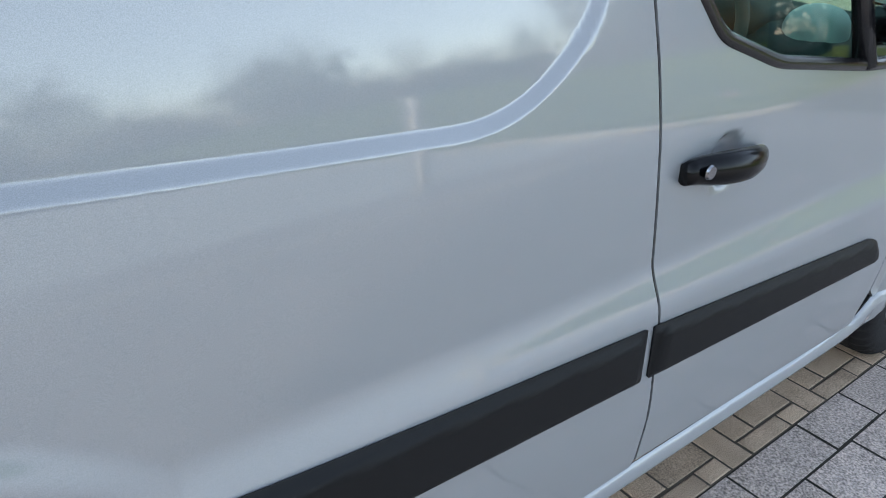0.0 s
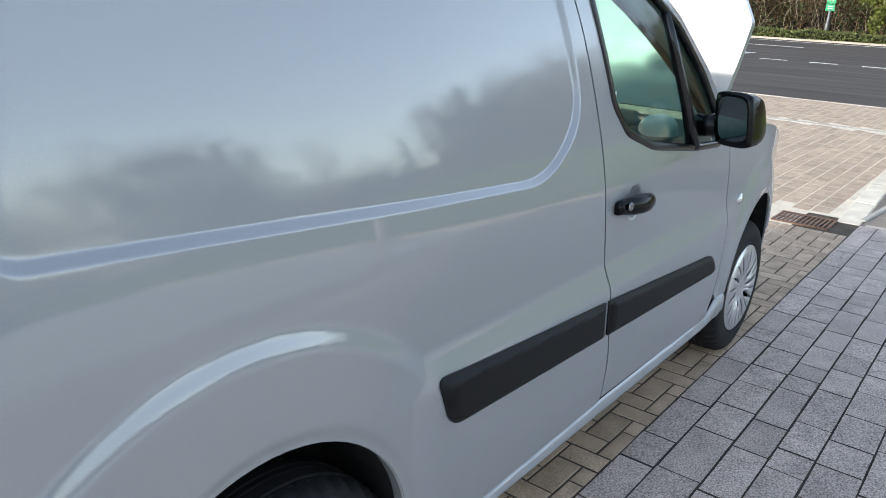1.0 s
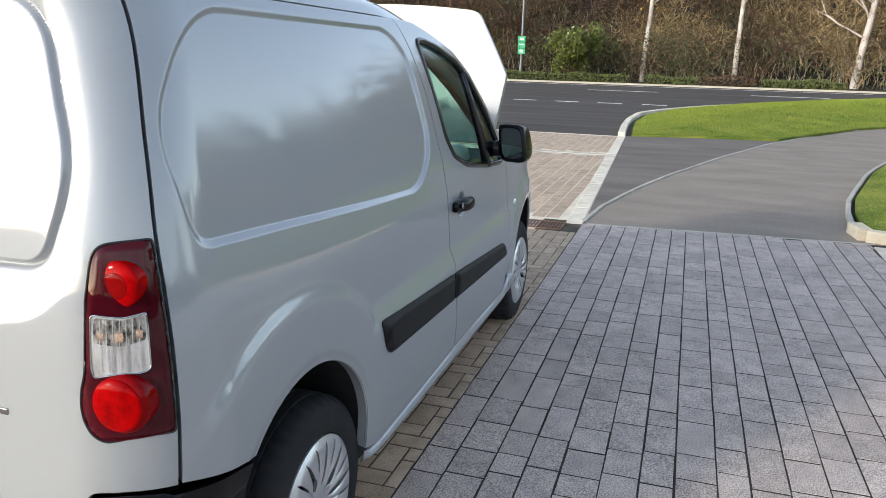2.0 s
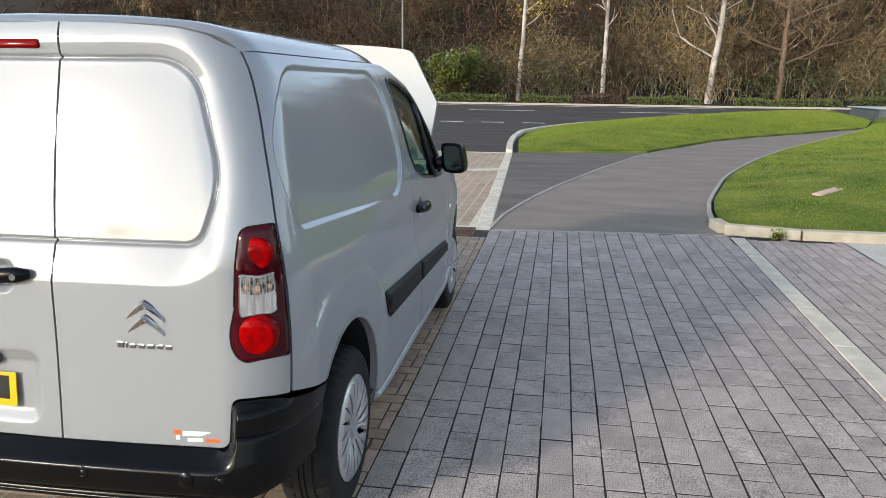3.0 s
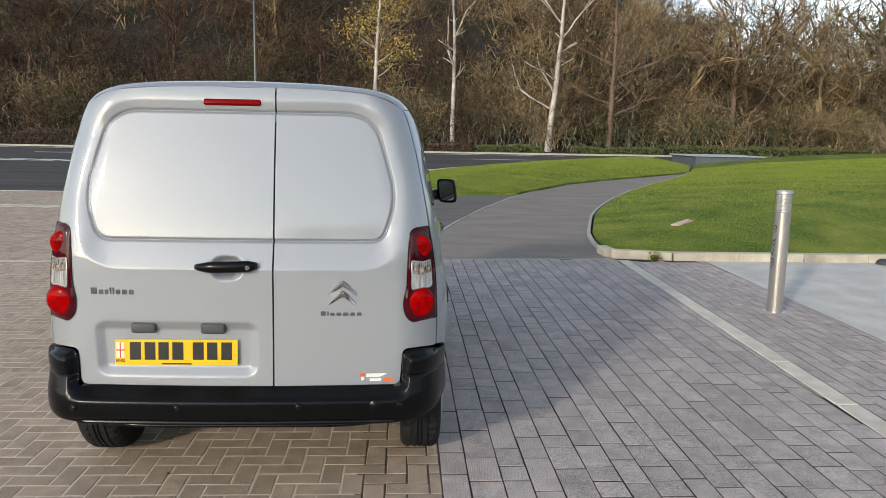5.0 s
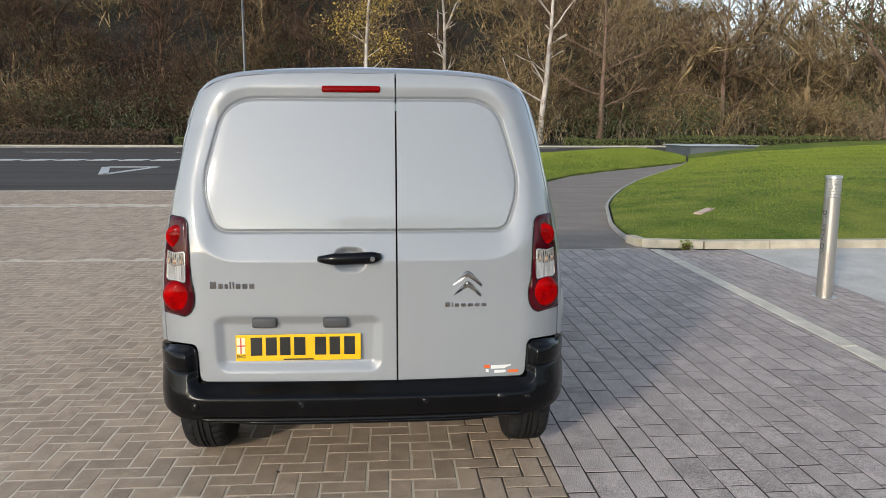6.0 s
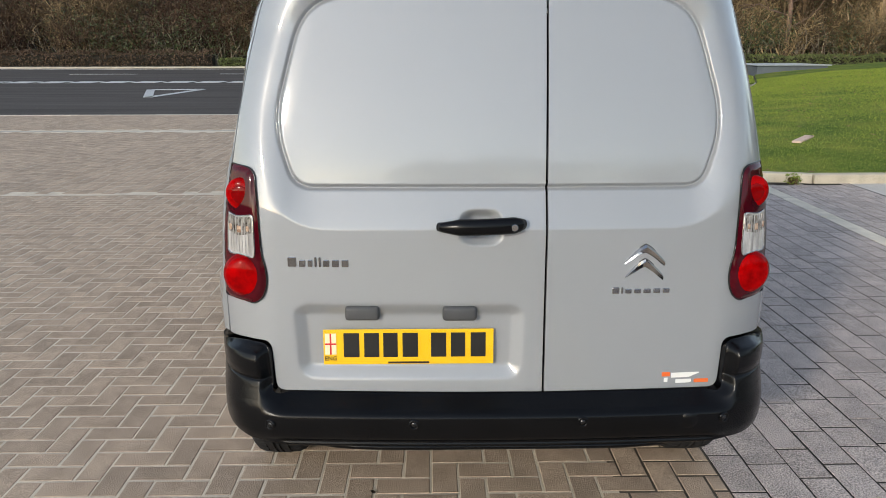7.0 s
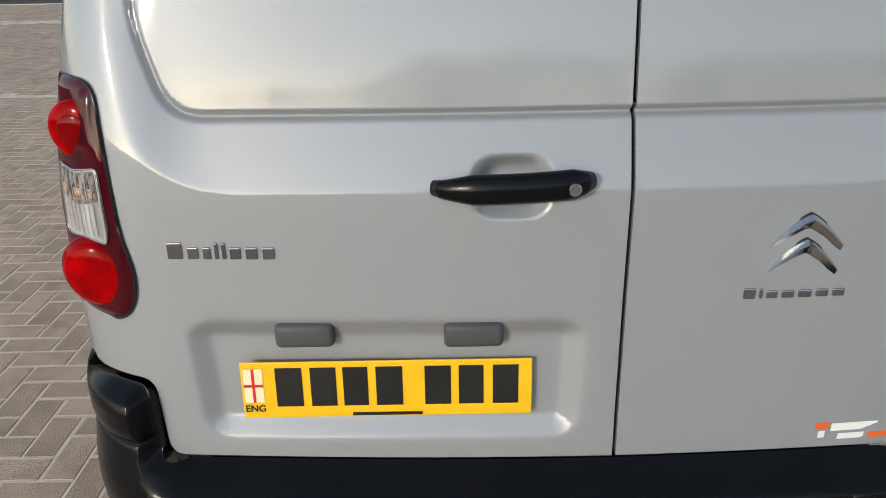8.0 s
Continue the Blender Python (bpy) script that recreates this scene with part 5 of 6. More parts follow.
for side in (-1, 1):
    door = build_side(side, side < 0)
    build_mirror(side, door)
    build_tail_lamp(side)
    for hub_x in (HUB_REAR, HUB_FRONT):
        build_wheel(hub_x, side)
left_leaf, right_leaf = build_rear()
build_roof()
build_bumper()
plate_and_badges(left_leaf, right_leaf)
build_cab()
build_under()


# ---- bollard, slab, kiosk, lamp post ----
def build_bollard(x, y):
    b = tagged(empty("bollard", x, y), "brushed steel bollard with a ribbed lamp head on paving", "bollard")
    at = Matrix.Translation((x, y, 0))
    bm = lathe_bm([(0.0, 0.0), (0.108, 0.0), (0.108, 0.006), (0.102, 0.010), (0.0725, 0.010), (0.0725, 0.965), (0.0, 0.965)], 40)
    bm.transform(at)
    post = part("post", bm, STEEL, b, "brushed steel tube", True)
    post.data.set_sharp_from_angle(angle=radians(40))
    prof = [(0.0, 0.967), (0.069, 0.967)]
    for k in range(12):
        z = 0.972 + 0.0135 * k
        prof += [(0.071, z), (0.071, z + 0.008), (0.065, z + 0.010), (0.065, z + 0.0125)]
    bm = lathe_bm(prof + [(0.071, 1.137), (0.0, 1.137)], 40)
    bm.transform(at)
    part("lamp_head", bm, STEEL_TOP, b, "ribbed lamp head")
    bm = lathe_bm([(0.0, 1.139), (0.0755, 1.139), (0.0755, 1.158), (0.070, 1.166), (0.0, 1.168)], 40)
    bm.transform(at)
    cap = part("cap", bm, STEEL, b, "steel cap", True)
    cap.data.set_sharp_from_angle(angle=radians(40))
    words = []
    for word in ("NO", "PARKING"):
        cu = bpy.data.curves.new("lettering", "FONT")
        cu.body, cu.size, cu.align_x, cu.align_y, cu.extrude = word, 0.070, "LEFT", "CENTER", 0.0006
        tmp = bpy.data.objects.new("lettering", cu)
        scene.collection.objects.link(tmp)
        me = bpy.data.meshes.new_from_object(tmp.evaluated_get(bpy.context.evaluated_depsgraph_get()))
        bpy.data.objects.remove(tmp)
        words.append((me, max(v.co.x for v in me.vertices)))
    mid, r, at_x = radians(104), 0.0733, -0.5 * (words[0][1] + words[1][1] + 0.022)
    for me, wide in words:
        for v in me.vertices:
            ang = mid - v.co.y / r
            rr = r + v.co.z
            v.co = Vector((x + rr * math.cos(ang), y + rr * math.sin(ang), 0.63 + at_x + v.co.x))
        at_x += wide + 0.022
        me.materials.append(INK)
        under(new("lettering", me), b, "black lettering reading upwards")


build_bollard(3.69, -4.24)


def lawn_height(outline, edge, rise, reach):
    def place(x, y):
        d = np.clip(-outside(x, y, outline), 0, None)
        bumps = 0.03 * np.sin(x * 0.9 + 1.3 * np.sin(y * 0.5)) * np.sin(y * 1.1) * np.clip(d / 2, 0, 1)
        return x, y, edge + rise * (1 - np.exp(-d / reach)) + bumps

    return place


LAWN = [(6.73, -70.0), (6.73, -3.80), (6.80, -3.70)] + [(x, y - 0.05) for x, y in KERB_CURVE[1:]] + [(46, -20), (60, -34), (62, -70)]
lawn_at = lawn_height(LAWN, 0.05, 1.05, 8.5)
island_at = lawn_height(ISLAND, 0.05, 0.62, 4.5)
tagged(skin("lawn", [LAWN], lawn_at, SOIL, None, steps(6, 62, 0.7), steps(-70, -3, 0.7), flange=0.05), "gently mounded green lawn with fallen leaves", "lawn", kind="structure")
tagged(skin("grass_island", [ISLAND], island_at, SOIL, None, steps(16, 56, 0.6), steps(-21, 0, 0.6), flange=0.05), "mounded green grass island by the road", "lawn", kind="structure")


def blades(name, outline, place, box, count, size, seed, label):
    """Grass blades over an outline, thicker towards the near end."""
    rs = np.random.RandomState(seed)
    x = box[0] + (box[1] - box[0]) * rs.rand(count * 3) ** 1.7
    y = rs.uniform(box[2], box[3], count * 3)
    ok = outside(x, y, outline) < -0.03
    x, y = x[ok][:count], y[ok][:count]
    px, py, pz = place(x, y)
    n = len(x)
    far = np.clip((px - box[0]) / (box[1] - box[0]), 0, 1)
    h = size * rs.uniform(0.6, 1.5, n) * (1 + 1.0 * far)
    a = rs.uniform(0, 2 * math.pi, n)
    w = 0.0038 * rs.uniform(0.7, 1.4, n) * (1 + 4 * far)
    lean = rs.normal(0, 0.5, (n, 2)) * h[:, None]
    base = np.stack([px, py, pz - 0.005], 1)
    side = np.stack([np.cos(a) * w, np.sin(a) * w, 0 * a], 1)
    tip = base + np.stack([lean[:, 0], lean[:, 1], h], 1)
    verts = np.stack([base - side, base + side, tip], 1).reshape(-1, 3)
    ob = big_mesh(name, verts, np.arange(3 * n).reshape(-1, 3), BLADE)
    return tagged(ob, label, "grass", kind="stuff")


blades("lawn_grass", LAWN, lawn_at, (6.75, 34, -26, -3.6), 230000, 0.019, 11, "short green lawn grass")
blades("island_grass", ISLAND, island_at, (16.4, 44, -17, -0.4), 90000, 0.034, 12, "short green grass on the island")


def scatter_leaves(name, outline, place, box, count, size, seed, label):
    rs = np.random.RandomState(seed)
    x, y = rs.uniform(box[0], box[1], count), rs.uniform(box[2], box[3], count)
    ok = outside(x, y, outline) < -0.05
    px, py, pz = place(x[ok], y[ok])
    n = len(px)
    a, s = rs.uniform(0, 6.28, n), size * rs.uniform(0.6, 1.4, n)
    ring = []
    for k, (u, v) in enumerate(((1, 0), (0, 0.6), (-1, 0), (0, -0.6))):
        ring.append(np.stack([px + s * (u * np.cos(a) - v * np.sin(a)), py + s * (u * np.sin(a) + v * np.cos(a)), pz + 0.03 + rs.uniform(0, 0.02, n)], 1))
    ob = big_mesh(name, np.stack(ring, 1).reshape(-1, 3), np.arange(4 * n).reshape(-1, 4), LEAF_DEAD)
    tagged(ob, label, "leaves", kind="stuff")


scatter_leaves("fallen_leaves", LAWN, lawn_at, (6.8, 30, -20, -3.7), 900, 0.035, 5, "scattered tan fallen leaves on the lawn")
scatter_leaves("fallen_leaves", ISLAND, island_at, (16.4, 36, -14, -0.5), 300, 0.04, 6, "scattered tan fallen leaves on the grass")
ends = [float(lawn_at(np.array([9.0 + k * 0.26]), np.array([-5.30 - k * 0.23]))[2][0]) for k in (-1, 1)]
slab = box_bm(0, 0, 0, 0.66, 0.13, 0.03, 0.006, 1)
slab.transform(pose(9.0, -5.30, sum(ends) / 2 + 0.016, 0, -math.degrees(math.atan((ends[1] - ends[0]) / 0.694)), -41))
tagged(part("marker_slab", slab, surface("pink_stone", (0.55, 0.38, 0.30), (0.68, 0.50, 0.40), 0.85, fine=120, bump=0.3), None), "pale pinkish stone slab lying in the lawn", "slab")
stone_bm = lathe_bm([(0.0, 0.075), (0.05, 0.07), (0.09, 0.045), (0.105, 0.0)], 20)
stone_bm.transform(Matrix.Translation((6.48, -7.15, 0)))
tagged(part("loose_stone", stone_bm, CABIN, None, smooth=True), "small dark stone lying on pale paving by the kerb", "stone")

kiosk = tagged(empty("utility_housing", 40, -18), "low grey flat-topped utility housing in the grass", "utility box")
part("body", box_bm(42.0, -19.6, 0.20, 4.0, 3.9, 0.66, 0.02, 1), KIOSK, kiosk, "grey clad walls")
# lid base colour raised to hold the sky's reflection on the flat top
part("lid", box_bm(42.0, -19.6, 0.555, 4.3, 4.2, 0.05, 0.02, 1), surface("sky_sheen_lid", (0.42, 0.45, 0.48), (0.54, 0.57, 0.60), 0.35, bump=0.05), kiosk, "metal lid, its pale colour holding the sky's sheen")

lamp_post = tagged(empty("street_lamp", 61.0, 11.6), "tall galvanised street lamp with a green sign", "street lamp")
bm = lathe_bm([(0.0, 0.0), (0.16, 0.0), (0.16, 1.2), (0.11, 1.3), (0.10, 8.0), (0.07, 14.0), (0.0, 14.0)], 16)
bm.transform(Matrix.Translation((61.0, 11.6, 0)))
part("post", bm, POST, lamp_post, "grey steel post", True)
for z, bars in ((3.24, (3.30, 3.18)), (2.76, (2.80,)), (2.28, (2.36, 2.22))):
    panel = part("sign_panel", box_bm(60.85, 11.6, z, 0.03, 0.60, 0.43, 0.02, 1), SIGN_GREEN, lamp_post, "green sign panel")
    for zz in bars:
        part("sign_bar", box_bm(60.83, 11.6, zz, 0.02, 0.30, 0.05), WHITE_PRINT, panel, "white sign bar")
part("lantern", box_bm(60.4, 11.6, 14.0, 1.0, 0.3, 0.14, 0.05, 2), POST, lamp_post, "street lamp lantern")


def fallen_leaf(x, y, turn, length, material, label):
    """A small curled leaf lying on the paving."""
    bm = bmesh.new()
    rows = []
    for k in range(6):
        t = k / 5
        w = length * 0.30 * math.sin(math.pi * min(0.97, 0.06 + t * 0.92)) ** 0.8
        lift = 0.0015 + 0.16 * length * (t - 0.5) ** 2
        rows.append([bm.verts.new((length * (t - 0.5), w * s, lift + 0.10 * length * abs(s))) for s in (-1, 0, 1)])
    for a, b in zip(rows, rows[1:]):
        for k in range(2):
            bm.faces.new((a[k], b[k], b[k + 1], a[k + 1]))
    bmesh.ops.solidify(bm, geom=bm.faces[:], thickness=0.0006)
    bm.transform(pose(x, y, 0.0015, 0, 0, turn))
    tagged(part("fallen_leaf", bm, material, None, smooth=True), label, "leaf", "leaves on the paving")


LEAF_DARK = surface("wet_leaf", (0.030, 0.020, 0.012), (0.070, 0.046, 0.026), 0.7, scale=60, bump=0.0)
LEAF_PALE = surface("bleached_leaf", (0.50, 0.44, 0.34), (0.66, 0.60, 0.48), 0.8, scale=60, bump=0.0)
fallen_leaf(0.28, 0.44, 35, 0.026, LEAF_DARK, "small dark curled leaf on the tan blocks")
for x, y, turn in ((0.91, -2.57, 20), (3.30, -1.56, 70), (0.21, -1.38, 130), (3.1, -3.9, 15), (3.4, -4.1, 80), (2.7, -3.8, 50), (3.9, -4.0, 110), (2.4, -4.2, 160)):
    fallen_leaf(x, y, turn, 0.022, LEAF_PALE, "tiny bleached leaf on the grey blocks")


# ---- trees and shrubs ----
def grow(rng, start, way, length, radius, depth, out, spread=0.55, kids=(2, 4), up=0.15, shrink=0.68):
    """Branch segments (start, end, first and last radius), recursively."""
    p, d, n = Vector(start), Vector(way).normalized(), 3 if depth > 1 else 2
    for k in range(n):
        q = p + d * (length / n)
        out.append((tuple(p), tuple(q), radius * (1 - 0.22 * k / n), radius * (1 - 0.22 * (k + 1) / n)))
        p = q
        d = (d + Vector((rng.gauss(0, 0.13), rng.gauss(0, 0.13), rng.gauss(0, 0.08) + up * 0.3))).normalized()
        if depth > 0 and k < n - 1 and rng.random() < 0.75:
            side = (d + Vector((rng.gauss(0, spread), rng.gauss(0, spread), rng.gauss(0, spread * 0.5) + up))).normalized()
            grow(rng, p, side, length * shrink * rng.uniform(0.6, 1.0), radius * 0.5, depth - 1, out, spread, kids, up, shrink)
    if depth > 0:
        for k in range(rng.randint(*kids)):
            side = (d + Vector((rng.gauss(0, spread), rng.gauss(0, spread), rng.gauss(0, spread * 0.6) + up))).normalized()
            grow(rng, p, side, length * shrink * rng.uniform(0.7, 1.1), radius * 0.62, depth - 1, out, spread, kids, up, shrink)


def ribbons(segments, least=0.012, seed=0):
    """Thin branch segments as long flat slivers, turned at random."""
    rs = np.random.RandomState(seed)
    a, b = np.array([s[0] for s in segments]), np.array([s[1] for s in segments])
    r0, r1 = np.maximum([s[2] for s in segments], least), np.maximum([s[3] for s in segments], least * 0.7)
    d = b - a
    d /= np.maximum(np.linalg.norm(d, axis=1, keepdims=True), 1e-9)
    side = np.cross(d, rs.normal(size=d.shape))
    side /= np.maximum(np.linalg.norm(side, axis=1, keepdims=True), 1e-9)
    v = np.stack([a - side * r0[:, None], a + side * r0[:, None], b + side * r1[:, None], b - side * r1[:, None]], 1)
    return v.reshape(-1, 4, 3)


def limbs_bm(segments, least):
    bm = bmesh.new()
    for p, q, r0, r1 in segments:
        if r0 < least:
            continue
        a, b = Vector(p), Vector(q)
        d = (b - a).normalized()
        s = d.orthogonal().normalized()
        t = d.cross(s)
        n = 8
        ring = [[bm.verts.new(c + r * (math.cos(2 * math.pi * k / n) * s + math.sin(2 * math.pi * k / n) * t)) for k in range(n)] for c, r in ((a - d * r0 * 0.3, r0), (b + d * r1 * 0.3, r1))]
        for k in range(n):
            bm.faces.new((ring[0][k], ring[0][(k + 1) % n], ring[1][(k + 1) % n], ring[1][k]))
    return bm


def leaf_quads(segments, rs, per, size, scatter):
    """Small leaves about the ends of branches."""
    ends = np.array([s[1] for s in segments])
    pick = ends[rs.randint(0, len(ends), per)]
    c = pick + rs.normal(0, scatter, pick.shape)
    u, v = rs.normal(size=c.shape), rs.normal(size=c.shape)
    u /= np.linalg.norm(u, axis=1, keepdims=True)
    v = np.cross(u, v)
    v /= np.linalg.norm(v, axis=1, keepdims=True)
    s = size * rs.uniform(0.6, 1.4, (per, 1))
    return np.stack([c - u * s, c - v * s * 0.6, c + u * s, c + v * s * 0.6], 1)


def quads_object(name, quads, material):
    q = np.asarray(quads, np.float32).reshape(-1, 4, 3)
    return big_mesh(name, q.reshape(-1, 3), np.arange(len(q) * 4).reshape(-1, 4), material)


def shrub_template(seed, height, stems, depth=3):
    rng = random.Random(seed)
    out = []
    for k in range(stems):
        a = rng.uniform(0, 6.28)
        grow(rng, (rng.gauss(0, 0.35), rng.gauss(0, 0.35), 0), (math.cos(a) * 0.5, math.sin(a) * 0.5, 1), height * 0.38, 0.05, depth, out, 0.78, (2, 3), 0.03, 0.68)
    return out


def tree_template(seed, height, radius, depth=4, lean=0.0):
    rng = random.Random(seed)
    out = []
    grow(rng, (0, 0, 0), (lean, 0.0, 1), height * 0.34, radius, depth, out, 0.62, (2, 3), 0.12, 0.70)
    return out


def placed(quads, x, y, z, turn, size):
    c, s = math.cos(turn) * size, math.sin(turn) * size
    out = np.empty_like(quads)
    out[..., 0] = x + c * quads[..., 0] - s * quads[..., 1]
    out[..., 1] = y + s * quads[..., 0] + c * quads[..., 1]
    out[..., 2] = z + size * quads[..., 2]
    return out


def bank_height(x, y):
    side = 1 - 0.62 * ease((-y - 30) / 24.0)
    return 0.05 + 20.5 * ease((x - 62) / 44.0) * side + 0.35 * np.sin(x * 0.7 + y * 0.31) * ease((x - 63) / 8.0)


# backdrop mound that hides the horizon, coloured dark as the shaded undergrowth
bank = skin("wooded_bank", [[(61, -110), (135, -110), (135, 80), (61, 80)]], lambda x, y: (x, y, bank_height(x, y)), UNDERGROWTH_SHADE, None, steps(61, 135, 2.5), steps(-110, 80, 2.5), flange=0.0)
tagged(bank, "wooded bank, its dark brown holding the shade under bare trees", "bank", kind="structure")

shrubs = [ribbons(shrub_template(k, 4.6, 5), 0.013, k) for k in range(6)]
trees = [ribbons(tree_template(40 + k, 13.5, 0.13), 0.015, k) for k in range(6)]
rs = np.random.RandomState(21)
wood = {"brown": [], "olive": [], "russet": [], "pale": []}


def tint(x, y):
    """Stands of one kind of bush beside stands of another; more light kinds at the right for sunlight."""
    v = math.sin(y * 0.43 + 0.9) + 0.8 * math.sin(x * 0.31 + y * 0.17) + rs.normal(0, 0.5)
    # darker kinds to the left; at right, sunlight is put in as paler twigs
    if y > 9:
        v -= 1.2
    elif y < -7:
        v += 0.45
    return "olive" if v > 0.35 else ("russet" if v < -0.95 else "brown")


def plant(kinds, x, y, low, high):
    z = float(bank_height(np.array(x), np.array(y))) - 0.1
    kind = "pale" if kinds is trees and y < -14 and rs.rand() < 0.36 else tint(x, y)
    wood[kind].append(placed(kinds[rs.randint(6)], x, y, z, rs.uniform(0, 6.28), rs.uniform(low, high)))


for k in range(260):
    plant(shrubs, 62.5 + 9.5 * rs.rand() ** 0.9, rs.uniform(-62, 46), 0.75, 1.45)
for k in range(390):
    plant(shrubs, 66 + 34 * rs.rand(), rs.uniform(-70, 54), 0.9, 1.7)
for k in range(95):
    plant(trees, rs.uniform(66, 96), rs.uniform(-72, 54), 0.75, 1.25)
for k in range(75):
    plant(trees, rs.uniform(65, 84), rs.uniform(-58, -18), 0.75, 1.2)
for k in range(44):
    plant(trees, rs.uniform(64, 80), rs.uniform(-64, -32), 1.1, 1.55)
for k in range(90):
    plant(shrubs, rs.uniform(97, 112), rs.uniform(-55, 50), 1.0, 1.6)
for k in range(60):
    plant(trees, rs.uniform(94, 112), rs.uniform(-60, 54), 0.6, 0.9)
for kind, twigs, words in (("brown", TWIG, "bare brown winter woodland on the bank"), ("olive", TWIG_OLIVE, "bare olive-grey thicket on the bank"), ("russet", TWIG_RED, "bare russet thicket on the bank"), ("pale", TWIG_ASH, "pale bare crowns at the end of the bank")):
    tagged(quads_object("bare_woodland", np.concatenate(wood[kind]), twigs), words, "woodland", kind="stuff")


def arching_canes(n, seed, reach):
    """Long thin canes that rise and bend over, as slivers."""
    r = np.random.RandomState(seed)
    y, x = r.uniform(-46, 40, n), 61.8 + reach * r.rand(n) ** 1.2
    z = bank_height(x, y)
    a, up, out = r.uniform(0, 6.28, n), r.uniform(1.4, 5.2, n), r.uniform(0.5, 2.6, n)
    segs = []
    steps_n = 7
    for k in range(steps_n):
        p = []
        for t in (k / steps_n, (k + 1) / steps_n):
            wob = 0.10 * np.sin(9 * t + a * 3)
            p.append(np.stack([x + np.cos(a) * out * t ** 1.6 + wob, y + np.sin(a) * out * t ** 1.6 + wob * 1.4, z + up * (1.35 * t - 0.5 * t * t)], 1))
        for i in range(n):
            segs.append((p[0][i], p[1][i], 0.020 * (1 - k / steps_n) + 0.006, 0.020 * (1 - (k + 1) / steps_n) + 0.006))
    return ribbons(segs, 0.009, seed)


tagged(quads_object("arching_canes", arching_canes(1700, 77, 16.0), TWIG_PALE), "pale arching canes among the undergrowth", "undergrowth", kind="stuff")
# leaves that still hang or grow between the bare branches
brown, green = [], []
for k in range(560):
    y, x = rs.uniform(-60, 46), 62.3 + 30 * rs.rand() ** 1.6
    z = float(bank_height(np.array(x), np.array(y)))
    c = np.array([[x, y, z + rs.uniform(0.4, 3.0)]])
    n = rs.randint(120, 420)
    cloud = c + rs.normal(0, 1, (n, 3)) * np.array([1.0, 1.3, 0.9])
    fake = [((0, 0, 0), tuple(p), 0, 0) for p in cloud]
    (brown if rs.rand() < 0.42 else green).append(leaf_quads(fake, rs, n, 0.085, 0.1))
tagged(quads_object("clinging_leaves", np.concatenate(brown), LEAF_WOOD), "brown leaves clinging to the undergrowth", "leaves", kind="stuff")
tagged(quads_object("ivy_leaves", np.concatenate(green), LEAF_GREEN), "dark green ivy in the undergrowth", "leaves", kind="stuff")


def build_tree(name, x, y, z, segments, bark, label, category, leaves=None, leaf_mat=None, least=0.05, twig=0.018):
    t = tagged(empty(name, x, y, z), label, category, group=name.replace("_", " ") + "s by the road")
    at = Matrix.Translation((x, y, z))
    bm = limbs_bm(segments, least)
    bm.transform(at)
    part("trunk", bm, bark, t, "", True)
    crown = quads_object("crown", ribbons([s for s in segments if s[2] < least], twig, 3) + np.array([x, y, z]), TWIG)
    under(crown, t)
    if leaves is not None:
        ob = quads_object("foliage", leaves + np.array([x, y, z]), leaf_mat)
        under(ob, t)
    return t


def birch(seed, height, lean_y, curve=0.0, fork=(), thick=0.22):
    """A slim birch: one wavering trunk with thin side branches."""
    rng = random.Random(seed)
    out, p, n = [], Vector((0, 0, 0)), 14
    for k in range(n):
        t = k / n
        q = p + Vector((rng.gauss(0, 0.03), (lean_y + curve * math.sin(3.1 * t)) * height / n + rng.gauss(0, 0.05), height / n))
        out.append((tuple(p), tuple(q), thick * (1 - 0.8 * t), thick * (1 - 0.8 * (k + 1) / n)))
        p = q
        for kk, way, size in fork:
            if k == kk:
                grow(rng, p, way, size, 0.075, 3, out, 0.35, (1, 2), 0.05, 0.72)
        if k >= 4:
            for j in range(2):
                a = rng.uniform(0, 6.28)
                grow(rng, p, (math.cos(a), math.sin(a), 0.55), height * 0.13 * (1.25 - t), 0.05 * (1.2 - t), 3, out, 0.5, (2, 3), 0.02, 0.7)
    return out


forks = {3: ((2, (0.0, 0.9, 0.5), 3.4), (3, (0.0, 0.4, 0.9), 2.6), (7, (0, -0.6, 0.7), 3.0), (8, (0, 0.7, 0.8), 3.0)), 2: ((5, (0, 0.5, 0.9), 2.4), (7, (0, -0.5, 0.9), 2.4))}
for seed, y, lean, curve, hgt, leafy in ((1, 2.1, -0.05, 0.02, 17, True), (2, -4.9, 0.01, 0.02, 17, False), (3, -13.4, -0.12, 0.06, 17, False)):
    segs = birch(seed, hgt, lean, curve, forks.get(seed, ()), 0.29 if seed == 3 else 0.22)
    lv = leaf_quads([s for s in segs if s[2] < 0.05 and s[1][2] > 5.2], np.random.RandomState(seed), 2600 if leafy else 60, 0.10, 0.35)
    build_tree("birch_tree", 63.5, y, 0.1, segs, BIRCH, "slim white-barked birch with thinning yellow leaves" if leafy else "slim white-barked birch with bare twigs", "tree", lv, LEAF_YELLOW, 0.030, 0.014)
